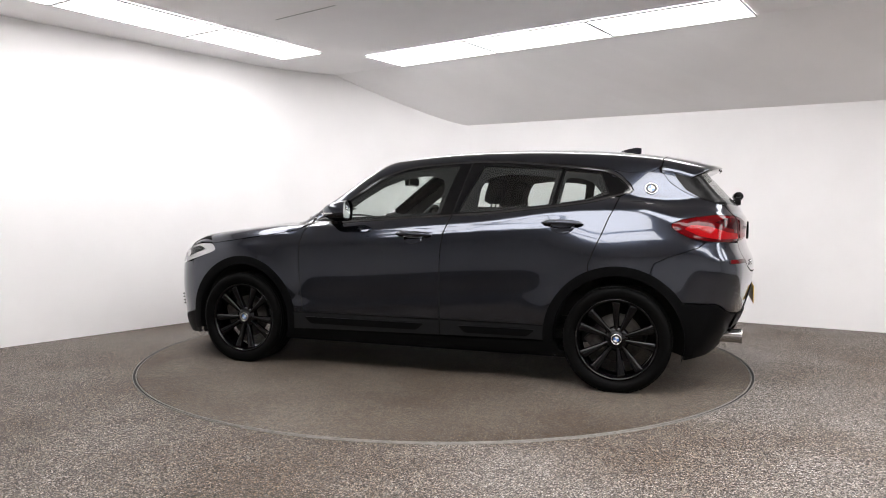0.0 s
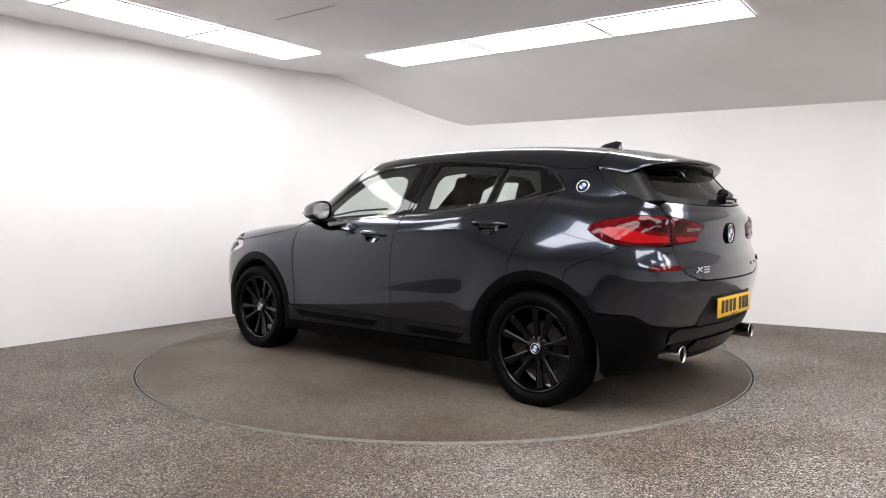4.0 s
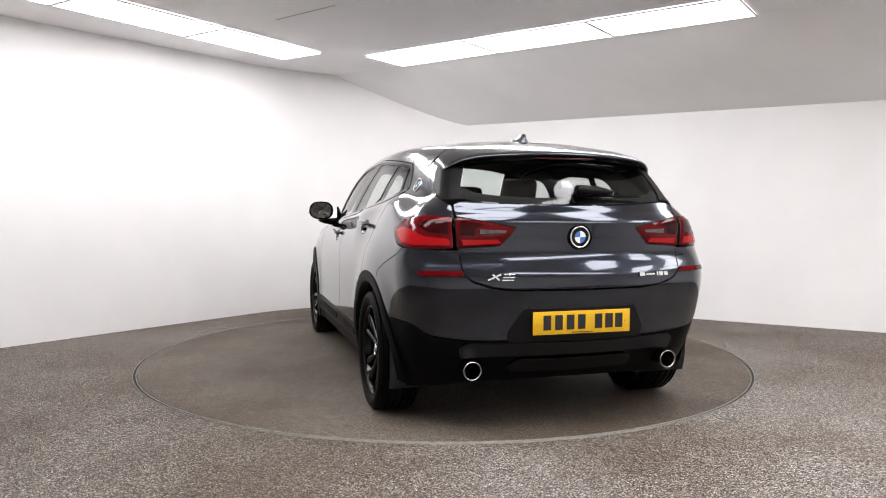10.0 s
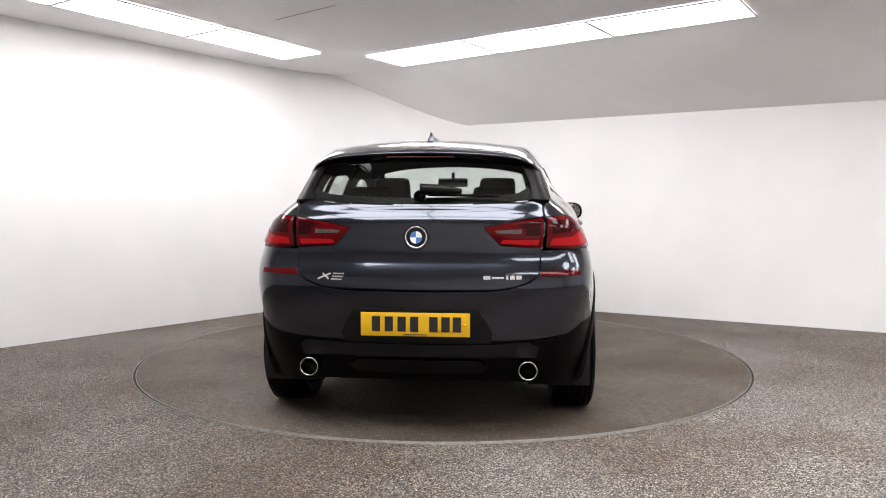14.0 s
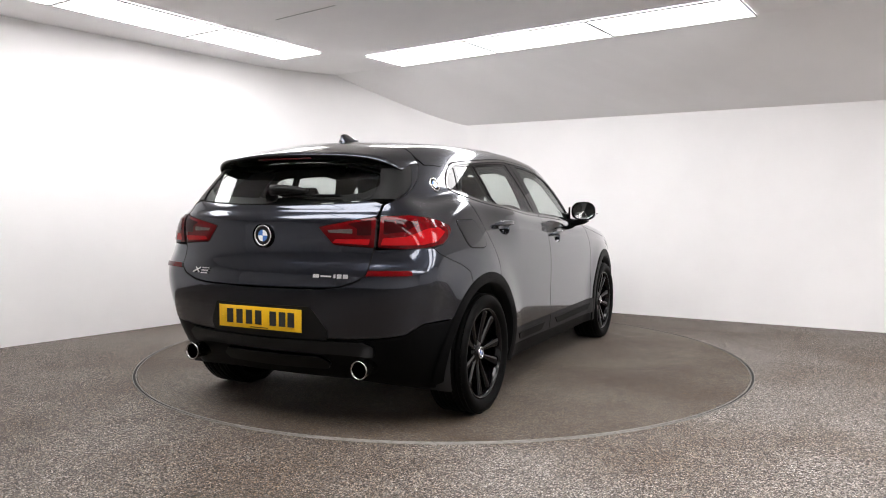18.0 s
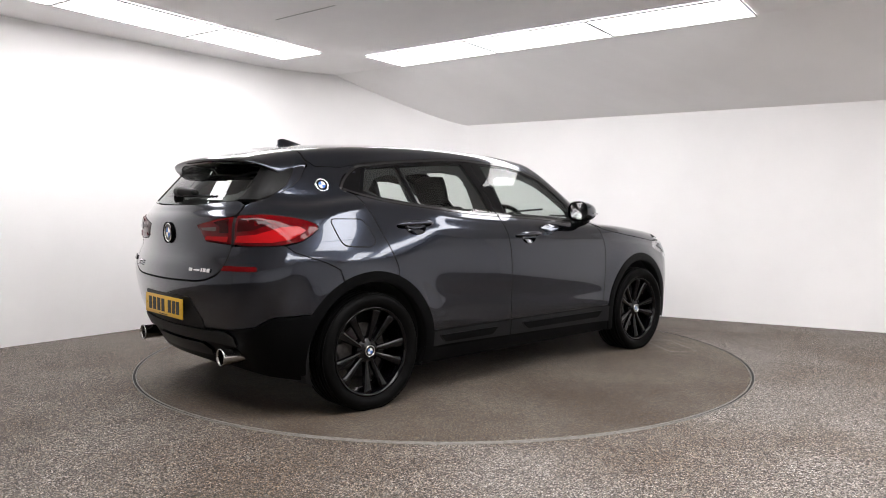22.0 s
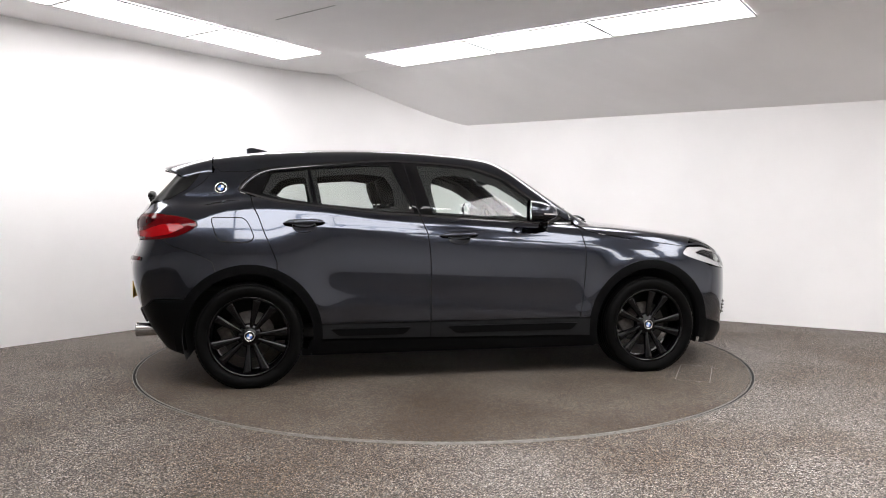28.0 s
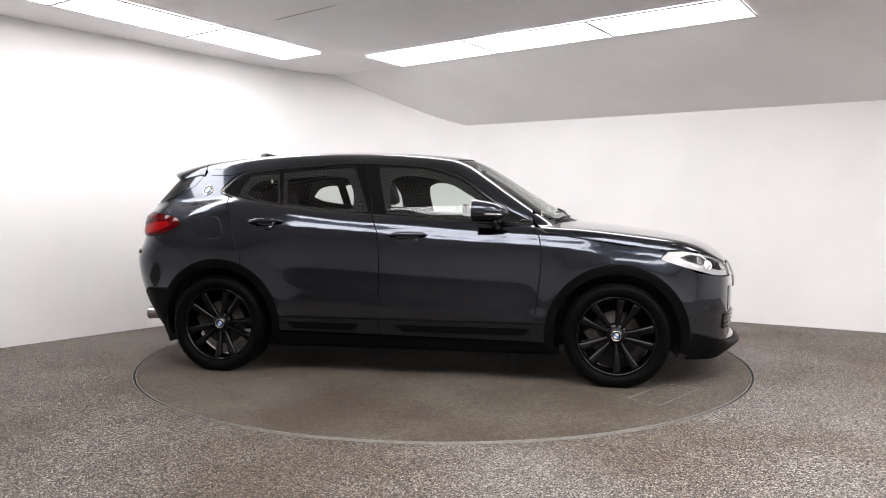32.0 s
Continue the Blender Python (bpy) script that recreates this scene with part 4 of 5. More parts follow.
nose_half = on([(1.80, 0.79, 0.735), (1.90, 0.73, 0.718), (1.98, 0.65, 0.707), (2.06, 0.55, 0.706), (2.08, 0.525, 0.745)])
hf, _ = skin(above, np.array([2.045, 2.077, 2.095, 2.10]), np.array([0.53, 0.40, 0.2, 0.05]))
nose_half = nose_half + [(around(float(p[0]), float(p[1])), float(p[2]) - 0.004) for p in hf]
arF = on([(AXLE + ARCH * math.cos(math.radians(a)), 0.84, HUBZ + ARCH * math.sin(math.radians(a))) for a in (24, 12, 4)])
outl = on([(2.15, 0.05, 0.28), (2.10, 0.40, 0.28), (1.95, 0.65, 0.30)]) + [(1.775, 0.36)] + arF[::-1] + nose_half
outl = outl + [(2 * S1 - a, b) for a, b in reversed(outl)]
nb = panel("front_bumper", [patch(outl, girdle3, r=0.01)], M_PAINT, car)
lip_half = on([(2.15, 0.05, 0.275), (2.10, 0.40, 0.275), (1.95, 0.65, 0.295)]) + [(1.772, 0.355)] + [(1.745, 0.19)] + on([(1.95, 0.65, 0.178), (2.08, 0.40, 0.195), (2.12, 0.05, 0.20)])
panel("front_lip", [patch(lip_half + [(2 * S1 - a, b) for a, b in reversed(lip_half)], girdle3, off=0.002, r=0.01)], M_PLASTIC, nb, "black plastic front lip")
kid = on([(2.13, 0.03, 0.785), (2.12, 0.27, 0.775), (2.13, 0.33, 0.70), (2.14, 0.28, 0.61), (2.15, 0.03, 0.60)])
fog = on([(2.02, 0.62, 0.64), (2.06, 0.55, 0.645), (2.06, 0.55, 0.50), (2.02, 0.62, 0.48)])
low = on([(1.98, 0.68, 0.475), (2.10, 0.42, 0.49), (2.10, 0.42, 0.38), (1.98, 0.68, 0.37)])
for s in (1, -1):
    g_ = panel("kidney_grille", [patch(kid, off=0.004, r=0.02, lip=0.01)], M_SATIN, nb, "dark grille with chrome surround", s)
    kk = np.array(rounded(kid, 0.02, 0.03))
    panel("grille_surround", [strip(list(map(tuple, kk)) + [tuple(kk[0])], 0.014, 0.006, thick=0.006)], M_CHROME, g_, "chrome grille surround", s)
    f_ = panel("fog_vent", [patch(fog, off=0.003, r=0.015, lip=0.005)], M_GLOSS, nb, "black side vent", s)
    v_ = panel("lower_vent", [patch(low, off=0.003, r=0.02, lip=0.005)], M_SATIN, nb, "black lower intake with slats", s)
    for k in range(4):
        panel("slat", [strip([(around(1.985, 0.67), 0.388 + 0.025 * k), (around(2.09, 0.44), 0.395 + 0.025 * k)], 0.008, 0.008, thick=0.006)], M_GLOSS, v_, "", s)
    h_ = panel("headlamp", [patch(HL, off=-0.012, r=0.015, lip=0.02)], M_CLEAR, car, "clear headlamp with a dark inner housing", s, lipmat=M_CLEAR)
    panel("housing", [patch(HB, off=-0.004, r=0.012, lip=0.004)], M_SATIN, h_, "dark lamp housing", s)
    for xx, yy, zz in ((1.86, 0.74, 0.785), (1.955, 0.655, 0.768)):
        c0, n0 = skin(girdle, np.array([around(xx, yy)]), np.array([zz]), -0.004)
        bm = bmesh.new()
        lathe(bm, [(0.0005, 0.004), (0.014, 0.004), (0.022, 0.002), (0.026, 0.0), (0.030, 0.002)], 24, "Z")
        q_ = Vector(n0[0]).to_track_quat("Z", "Y").to_matrix().to_4x4()
        bmesh.ops.transform(bm, matrix=Matrix.Translation(Vector(c0[0]) + Vector(n0[0]) * 0.002) @ q_, verts=bm.verts)
        if s < 0:
            bmesh.ops.transform(bm, matrix=Matrix.Diagonal((1, -1, 1, 1)), verts=bm.verts)
        part("projector", bm, M_CHROME, h_, "chrome projector ring")
    panel("lamp_cover", [patch(HL, off=0.004, r=0.015, shrink=0.001, lip=0)], M_LENS, h_, "clear lamp cover", s)

# wheel arch mouldings, sills and door mouldings
ARC_IN, ARC_OUT = 0.392, 0.452


def arch_moulding(ax, a0, a1):
    angs = np.radians(np.linspace(a0, a1, 56))
    prof = [(ARC_OUT, -0.004), (ARC_OUT - 0.003, 0.007), (ARC_OUT - 0.02, 0.010), (ARC_IN + 0.012, 0.010), (ARC_IN + 0.002, 0.004), (ARC_IN, -0.006)]
    X, N = [], []
    for rr, o in prof:
        px, pz = ax + rr * np.cos(angs), HUBZ + rr * np.sin(angs)
        zc = np.maximum(pz, 0.22)
        p, n = skin(girdle, np.array([around(float(u), 0.88) if abs(u) > 1.3 else float(u) for u in px]), zc, 0)
        p2 = np.stack([px, p[:, 1] + o, pz], -1)
        X.append(p2)
        N.append(n)
    X.append(np.stack([X[-1][:, 0], X[-1][:, 1] - 0.07, X[-1][:, 2]], -1))
    N.append(-np.stack([np.cos(angs), 0 * angs, np.sin(angs)], -1))
    m, F = len(angs), []
    XX = np.concatenate(X)
    for k in range(len(X) - 1):
        for i in range(m - 1):
            F.append((k * m + i, (k + 1) * m + i, (k + 1) * m + i + 1, k * m + i + 1))
    NN = np.concatenate(N)
    a, b, c = XX[F[2 * m][0]], XX[F[2 * m][1]], XX[F[2 * m][2]]
    if np.cross(b - a, c - a)[1] < 0:
        F = [f[::-1] for f in F]
    return XX, NN, F, [0] * len(F)


for ax, a0, a1 in ((AXLE, -14, 196), (-AXLE, -16, 192)):
    P_A = arch_moulding(ax, a0, a1)
    both("arch_moulding", [P_A], M_PLASTIC, car, "black plastic wheel arch moulding")
MOULD_F = [(0.905, SILL - 0.004), (-0.194, SILL - 0.004), (-0.194, 0.30), (0.93, 0.285)]
MOULD_R = [(-0.199, SILL - 0.004), (-0.900, SILL - 0.004), (-0.945, 0.31), (-0.199, 0.30)]
for poly, side_name in ((MOULD_F, "f"), (MOULD_R, "r")):
    for s in (1, -1):
        m_ = panel("door_moulding", [patch(poly, off=0.006, r=0.006, lip=0.01)], M_GREYPL, doors[side_name, s], "black plastic lower door moulding", s, lipmat=M_SATIN)
        xs_ = [p[0] for p in poly]
        x0, x1 = min(xs_) + 0.10, max(xs_) - 0.12
        panel("moulding_insert", [patch([(x0, 0.375), (x1, 0.375), (x1 - 0.05, 0.325), (x0 + 0.06, 0.325)], off=0.012, r=0.02, lip=0.008)], M_PLASTIC, m_, "raised moulding insert", s, lipmat=M_PLASTIC)
SILLP = [(0.945, 0.282), (-0.96, 0.296), (-0.985, 0.215), (0.97, 0.215)]
for s in (1, -1):
    panel("sill", [patch(SILLP, off=-0.004, r=0.01, lip=0.02)], M_PLASTIC, car, "black plastic sill", s, lipmat=M_PLASTIC)


# ---- underbody, wheel wells ----
bm = bmesh.new()
box(bm, -0.02, 0, 0.215, 2.0, 1.62, 0.05, bevel=0.01)
box(bm, -1.72, 0, 0.33, 0.40, 1.0, 0.10, bevel=0.02)
box(bm, 1.86, 0, 0.22, 0.34, 1.1, 0.06, bevel=0.02)
box(bm, 0.0, 0, 0.26, 3.6, 0.9, 0.06, bevel=0.01)
part("underbody", bm, M_PLASTIC, car, "black underbody")
for ax in (AXLE, -AXLE):
    for s in (1, -1):
        bm = bmesh.new()
        n = 28
        rows = []
        for i in range(n + 1):
            a = math.radians(-20 + 220 * i / n)
            c, q = math.cos(a), math.sin(a)
            rows.append([bm.verts.new((ax + 0.40 * c, s * yy, HUBZ + 0.40 * q)) for yy in (0.875 - 0.035 * (ax > 0), 0.55)] + [bm.verts.new((ax + 0.02 * c, s * 0.55, HUBZ + 0.02 * q))])
        for A, B in zip(rows, rows[1:]):
            bm.faces.new((A[0], A[1], B[1], B[0]))
            bm.faces.new((A[1], A[2], B[2], B[1]))
        part("wheel_well", bm, M_DARK, car, "black wheel arch liner")


# ---- wheels ----
def roundel(name, r, parent, m, label):
    """A plain round badge: bright ring, dark band, quartered blue and white middle."""
    bm = bmesh.new()
    lathe(bm, [(r * 0.995, -0.004), (r, 0.001), (r * 0.95, 0.004), (r * 0.84, 0.0036), (r * 0.82, 0.0015)], 40, "Z")
    bmesh.ops.transform(bm, matrix=m, verts=bm.verts)
    ring_ = part(name, bm, M_CHROME, parent, label)
    bm = bmesh.new()
    lathe(bm, [(r * 0.83, 0.0018), (r * 0.55, 0.0022), (r * 0.53, 0.0022)], 40, "Z")
    bmesh.ops.transform(bm, matrix=m, verts=bm.verts)
    band_ = bm
    for k in range(4):
        bm = band_
        c = bm.verts.new(m @ Vector((0, 0, 0.0024)))
        a0 = math.pi / 2 * k
        vs = [bm.verts.new(m @ Vector((r * 0.53 * math.cos(a0 + math.pi / 2 * j / 8), r * 0.53 * math.sin(a0 + math.pi / 2 * j / 8), 0.0024))) for j in range(9)]
        for j in range(8):
            f = bm.faces.new((c, vs[j], vs[j + 1]))
            f.material_index = 1 if k % 2 else 2
    p_ = part("emblem", band_, M_GLOSS, ring_ if parent is car else parent, smooth=False, extra=(M_BLUE, M_WHITE))
    return ring_


def wheel(name):
    bm = bmesh.new()
    R0 = 0.246
    lathe(bm, [(R0 + 0.004, 0.088), (R0 + 0.006, 0.094), (R0, 0.0965), (R0 - 0.008, 0.093), (R0 - 0.014, 0.080), (R0 - 0.020, 0.05), (R0 - 0.026, -0.02), (R0 - 0.010, -0.09), (R0 + 0.004, -0.096)], 72, "Y")
    w = part(name, bm, M_WHEEL, car, "gloss black alloy wheel with five double spokes")
    bm = bmesh.new()
    prof = [(0.240, 0.080), (0.252, 0.092), (0.262, 0.104), (0.278, 0.112), (0.298, 0.1145), (0.312, 0.109), (0.320, 0.100), (0.326, 0.087), (0.3290, 0.072)]
    tread = []
    for yg in (0.060, 0.022, -0.022, -0.060):
        tread += [(0.330, yg + 0.006), (0.323, yg + 0.0045), (0.323, yg - 0.0045), (0.330, yg - 0.006)]
    prof = prof + tread + [(r_, -h_) for r_, h_ in reversed(prof)]
    lathe(bm, prof, 96, "Y")
    part("tyre", bm, M_RUBBER, w, "black road tyre")
    bm = bmesh.new()
    for k in range(72):
        a = 2 * math.pi * k / 72
        for sg in (1, -1):
            m = Matrix.Rotation(a, 4, "Y") @ Matrix.Translation((0.3215, sg * 0.084, 0)) @ Matrix.Rotation(-sg * 0.42, 4, "Z")
            box(bm, 0, 0, 0, 0.005, 0.030, 0.023, m)
        m = Matrix.Rotation(a + 0.02, 4, "Y") @ Matrix.Translation((0.3278, 0, 0)) @ Matrix.Rotation(0.5, 4, "X")
        box(bm, 0, 0.041, 0, 0.005, 0.024, 0.018, m)
        box(bm, 0, -0.041, 0, 0.005, 0.024, 0.018, m)
        box(bm, 0, 0, 0, 0.005, 0.026, 0.02, m)
    part("tread", bm, M_RUBBER, w, "tread blocks", smooth=False)
    bm = bmesh.new()
    lathe(bm, [(0.0005, 0.070), (0.034, 0.070), (0.036, 0.064), (0.050, 0.060), (0.070, 0.054), (0.078, 0.040), (0.075, 0.0)], 48, "Y")
    part("hub", bm, M_WHEEL, w)
    m = Matrix.Translation((0, 0.0705, 0)) @ Matrix.Rotation(-math.pi / 2, 4, "X")
    roundel("centre_cap", 0.033, w, m, "round wheel badge, blue and white in a dark ring")
    for k in range(5):
        a = 2 * math.pi * (k + 0.25) / 5
        for sg in (-1, 1):
            bm = bmesh.new()
            secs = []
            for i in range(9):
                f = i / 8
                rr = 0.045 + f * 0.190
                lat = sg * (0.014 + 0.046 * f**1.05)
                wd = 0.0125 + 0.016 * f + 0.006 * f**3
                yo = 0.058 + 0.028 * f**1.3
                dp = 0.040 - 0.010 * f
                sec = [(-wd, yo - 0.014), (-wd * 0.75, yo - 0.002), (-wd * 0.25, yo), (wd * 0.25 , yo), (wd * 0.75, yo - 0.002), (wd, yo - 0.014), (wd * 0.7, yo - dp), (-wd * 0.7, yo - dp)]
                secs.append([bm.verts.new((rr, h, lat + q)) for q, h in sec])
            for A, B in zip(secs, secs[1:]):
                for j in range(8):
                    bm.faces.new((A[j], A[(j + 1) % 8], B[(j + 1) % 8], B[j]))
            bm.faces.new(secs[-1])
            bmesh.ops.recalc_face_normals(bm, faces=bm.faces)
            bmesh.ops.rotate(bm, cent=(0, 0, 0), matrix=Matrix.Rotation(a, 3, "Y"), verts=bm.verts)
            part("spoke", bm, M_WHEEL, w)
        bm = bmesh.new()
        a2 = a + math.pi / 5
        lathe(bm, [(0.0005, 0.056), (0.008, 0.056), (0.010, 0.052), (0.010, 0.04)], 8, "Y", (0.055 * math.cos(a2), 0, 0.055 * math.sin(a2)))
        part("wheel_bolt", bm, M_SATIN, w)
    bm = bmesh.new()
    lathe(bm, [(0.07, 0.012), (0.075, 0.004), (0.150, 0.004), (0.152, 0.0), (0.150, -0.018), (0.07, -0.018)], 56, "Y")
    part("brake_disc", bm, M_BRAKE, w, "steel brake disc, coloured darker for the shade behind the spokes")
    bm = bmesh.new()
    box(bm, 0.125, -0.005, 0.05, 0.08, 0.055, 0.15, Matrix.Rotation(0.3, 4, "Y"), bevel=0.012)
    part("brake_caliper", bm, M_BRAKE, w, "dull metal brake caliper")
    return w


WHEEL_Y = 0.801
w0 = wheel("wheel")
w0.matrix_basis = pose(AXLE, WHEEL_Y, HUBZ)
copy_thing(w0, pose(-AXLE, WHEEL_Y, HUBZ, 0, 23, 0))
copy_thing(w0, pose(AXLE, -WHEEL_Y, HUBZ, 0, 16, 180))
copy_thing(w0, pose(-AXLE, -WHEEL_Y, HUBZ, 0, 10, 180))


# ---- fittings on the skin ----
def spot(x, y, z, off=0.0, rays=girdle):
    """A frame on the skin: its origin there, z outwards, x along the car."""
    u, v = (np.array([around(x, y)]), np.array([z])) if rays is girdle else (np.array([x]), np.array([y]))
    p, n = skin(rays, u, v, off)
    n = Vector(n[0])
    t = Vector((0, 0, 1)).cross(n).normalized()
    b = n.cross(t)
    m = Matrix((t, b, n)).transposed().to_4x4()
    return Matrix.Translation(p[0]) @ m


FLIP = Matrix.Diagonal((1, -1, 1, 1))


def both_bm(name, make, material, parents, label="", smooth=True, extra=()):
    made = []
    for s, p in zip((1, -1), parents):
        bm = bmesh.new()
        make(bm)
        if s < 0:
            bmesh.ops.transform(bm, matrix=FLIP, verts=bm.verts)
            bmesh.ops.reverse_faces(bm, faces=bm.faces)
        made.append(part(name, bm, material, p, label, smooth, extra))
    return made


def handle_shape(x, z):
    def make(bm):
        m = spot(x, 0.88, z)
        secs = []
        for i in range(17):
            f = i / 16 * 2 - 1
            hw = 0.0150 * (1 - abs(f) ** 3.5) ** 0.5 + 0.001
            out = 0.030 * (1 - abs(f) ** 4) + 0.002
            secs.append([bm.verts.new(m @ Vector((f * 0.130, hw * math.cos(a) + 0.006 - 0.004 * f, out + 0.010 * math.sin(a)))) for a in [2 * math.pi * k / 12 for k in range(12)]])
        for A, B in zip(secs, secs[1:]):
            for k in range(12):
                bm.faces.new((A[k], A[(k + 1) % 12], B[(k + 1) % 12], B[k]))
        bm.faces.new(secs[0][::-1])
        bm.faces.new(secs[-1])
        bmesh.ops.recalc_face_normals(bm, faces=bm.faces)
    return make


for key, hx, hz in HANDLES:
    for s in (1, -1):
        panel("handle_cup", [patch(CUPS[key], off=0.0, r=0.004, step=0.012, shrink=0.001, lip=0, dome=-0.024, reach=0.036, ease=0.8)], M_PAINT, doors[key, s], "grey cup behind the door handle", s)
    both_bm("handle", handle_shape(hx, hz), M_PAINT, (doors[key, 1], doors[key, -1]), "grey door handle")


# door mirrors
def mirror_shell(bm):
    n, m = 14, 20
    rows = []
    for i in range(n + 1):
        f = i / n
        x = 0.445 + 0.205 * f
        k = (1 - f**2.2) ** 0.5 if f < 1 else 0.0
        k = max(k, 0.02)
        cy, cz = 0.950 - 0.012 * f, 1.114 - 0.010 * f
        rows.append([bm.verts.new((x - 0.012 * math.cos(a), cy + 0.096 * k * math.copysign(abs(math.cos(a)) ** 0.75, math.cos(a)), cz + (0.074 if math.sin(a) > 0 else 0.066) * k * math.copysign(abs(math.sin(a)) ** 0.8, math.sin(a)))) for a in [2 * math.pi * j / m for j in range(m)]])
    for A, B in zip(rows, rows[1:]):
        for j in range(m):
            f_ = bm.faces.new((A[j], A[(j + 1) % m], B[(j + 1) % m], B[j]))
            f_.material_index = 1 if sum(v.co.z for v in f_.verts) / 4 < 1.082 else 0
    bm.faces.new(rows[-1])
    bmesh.ops.recalc_face_normals(bm, faces=bm.faces)


def mirror_face(bm):
    m = 28
    c = bm.verts.new((0.462, 0.950, 1.116))
    vs = [bm.verts.new((0.458 - 0.010 * math.cos(a), 0.950 + 0.083 * math.copysign(abs(math.cos(a)) ** 0.75, math.cos(a)), 1.118 + 0.060 * math.copysign(abs(math.sin(a)) ** 0.8, math.sin(a)))) for a in [2 * math.pi * j / m for j in range(m)]]
    for j in range(m):
        bm.faces.new((c, vs[(j + 1) % m], vs[j]))


def mirror_arm(bm):
    tube(bm, [(0.60, 0.80, 1.030), (0.575, 0.86, 1.028), (0.565, 0.91, 1.038), (0.55, 0.945, 1.056)], [0.030, 0.028, 0.026, 0.030], 12)


mir = both_bm("door_mirror", mirror_shell, M_PAINT, (car, car), "grey door mirror with gloss black base", extra=(M_GLOSS,))
both_bm("mirror_glass", mirror_face, M_MIRROR, mir, "mirror glass", smooth=False)
both_bm("mirror_arm", mirror_arm, M_GLOSS, mir, "gloss black mirror foot")
both_bm("indicator", lambda bm: tube(bm, [(0.52, 1.040, 1.100), (0.575, 1.026, 1.098), (0.62, 0.995, 1.096)], 0.005, 6), M_CLEAR, mir, "clear indicator strip")
both_bm("mirror_sail", lambda bm: prism(bm, [(0.60, 0.805), (0.79, 0.735), (0.79, 0.725), (0.60, 0.79)], [1.034, 1.040, 1.040, 1.034], [1.148, 1.050, 1.050, 1.148]), M_GLOSS, mir, "black corner piece", smooth=False)

# aerial fin, wipers
bm = bmesh.new()
secs = []
zr = float(skin(above, np.array([-1.30]), np.array([0.0]))[0][0, 2])
for i in range(13):
    f = i / 12
    x = -1.235 - 0.165 * f
    h = 0.056 * (f**0.75) * (1 - 0.25 * max(0, f - 0.8) / 0.2) + 0.004
    wd = 0.036 * (1 - 0.4 * f) * min(1, f * 5 + 0.25)
    zb = float(skin(above, np.array([x]), np.array([0.0]))[0][0, 2]) - 0.004
    secs.append([bm.verts.new((x, a, zb + b)) for a, b in ((-wd, 0), (-wd * 0.85, 0.012), (-wd * 0.36, h * 0.55), (-0.006, h), (0.006, h), (wd * 0.36, h * 0.55), (wd * 0.85, 0.012), (wd, 0))])
for A, B in zip(secs, secs[1:]):
    for k in range(7):
        bm.faces.new((A[k], A[k + 1], B[k + 1], B[k]))
bm.faces.new(secs[-1])
bm.faces.new(secs[0][::-1])
bmesh.ops.recalc_face_normals(bm, faces=bm.faces)
part("aerial_fin", bm, M_PAINT, car, "grey shark-fin aerial")


def on_tail(y, z, off=0.0):
    p, n = skin(girdle, np.array([around(-2.05, abs(y))]), np.array([z]), off)
    p, n = Vector(p[0]), Vector(n[0])
    if y < 0:
        p.y, n.y = -p.y, -n.y
    return p, n


bm = bmesh.new()
p0, n0 = on_tail(-0.012, 1.190, 0.0)
lathe(bm, [(0.0005, 0.040), (0.022, 0.038), (0.028, 0.030), (0.030, 0.0)], 20, "X", tuple(p0 + Vector((-0.045, 0, 0))))
pts = []
for k in range(6):
    f = k / 5
    q, nn = on_tail(-0.012 - 0.20 * f, 1.190 + 0.006 * math.sin(math.pi * f), 0.046 - 0.012 * f)
    pts.append(q)
tube(bm, pts, [0.030, 0.028, 0.025, 0.022, 0.018, 0.013], 10)
wip = part("rear_wiper", bm, M_SATIN, gate_ob, "black rear window wiper")
bm = bmesh.new()
tube(bm, [on_tail(-0.05 - 0.36 * f, 1.186 - 0.004 * f, 0.016)[0] for f in (0, 0.25, 0.5, 0.75, 1)], 0.007, 6)
part("wiper_blade", bm, M_RUBBER, wip)
for sy in (0.42, -0.22):
    bm = bmesh.new()
    pa, _ = skin(above, np.array([1.03, 0.99, 0.95]), np.array([sy, sy - 0.30, sy - 0.62]) if sy > 0 else np.array([sy, sy - 0.2, sy - 0.40]), 0.011)
    tube(bm, [Vector(p) for p in pa], 0.008, 8)
    part("windscreen_wiper", bm, M_SATIN, car, "black windscreen wiper")

# badges
M_BADGE = mat("bright_badge_chrome", (0.85, 0.85, 0.86), 0.2, 0.75)
for s in (1, -1):
    m = spot(-1.517, 0.69, 1.26, 0.002)
    m = (FLIP @ m @ Matrix.Diagonal((-1, 1, 1, 1))) if s < 0 else m
    roundel("pillar_badge", 0.040, car, m, "round badge, blue and white in a dark ring")
p0, n0 = on_tail(0.0, 0.993, 0.006)
m = Matrix.Translation(p0) @ Matrix(((0, 0, -1, 0), (-1, 0, 0, 0), (0, 1, 0, 0), (0, 0, 0, 1)))
roundel("tailgate_badge", 0.056, gate_ob, m, "round badge, blue and white in a dark ring")
bm = bmesh.new()
lathe(bm, [(0.060, -0.012), (0.060, 0.004), (0.055, 0.006)], 40, "X", tuple(p0 + Vector((0.004, 0, 0))))
part("badge_seat", bm, M_GLOSS, gate_ob)


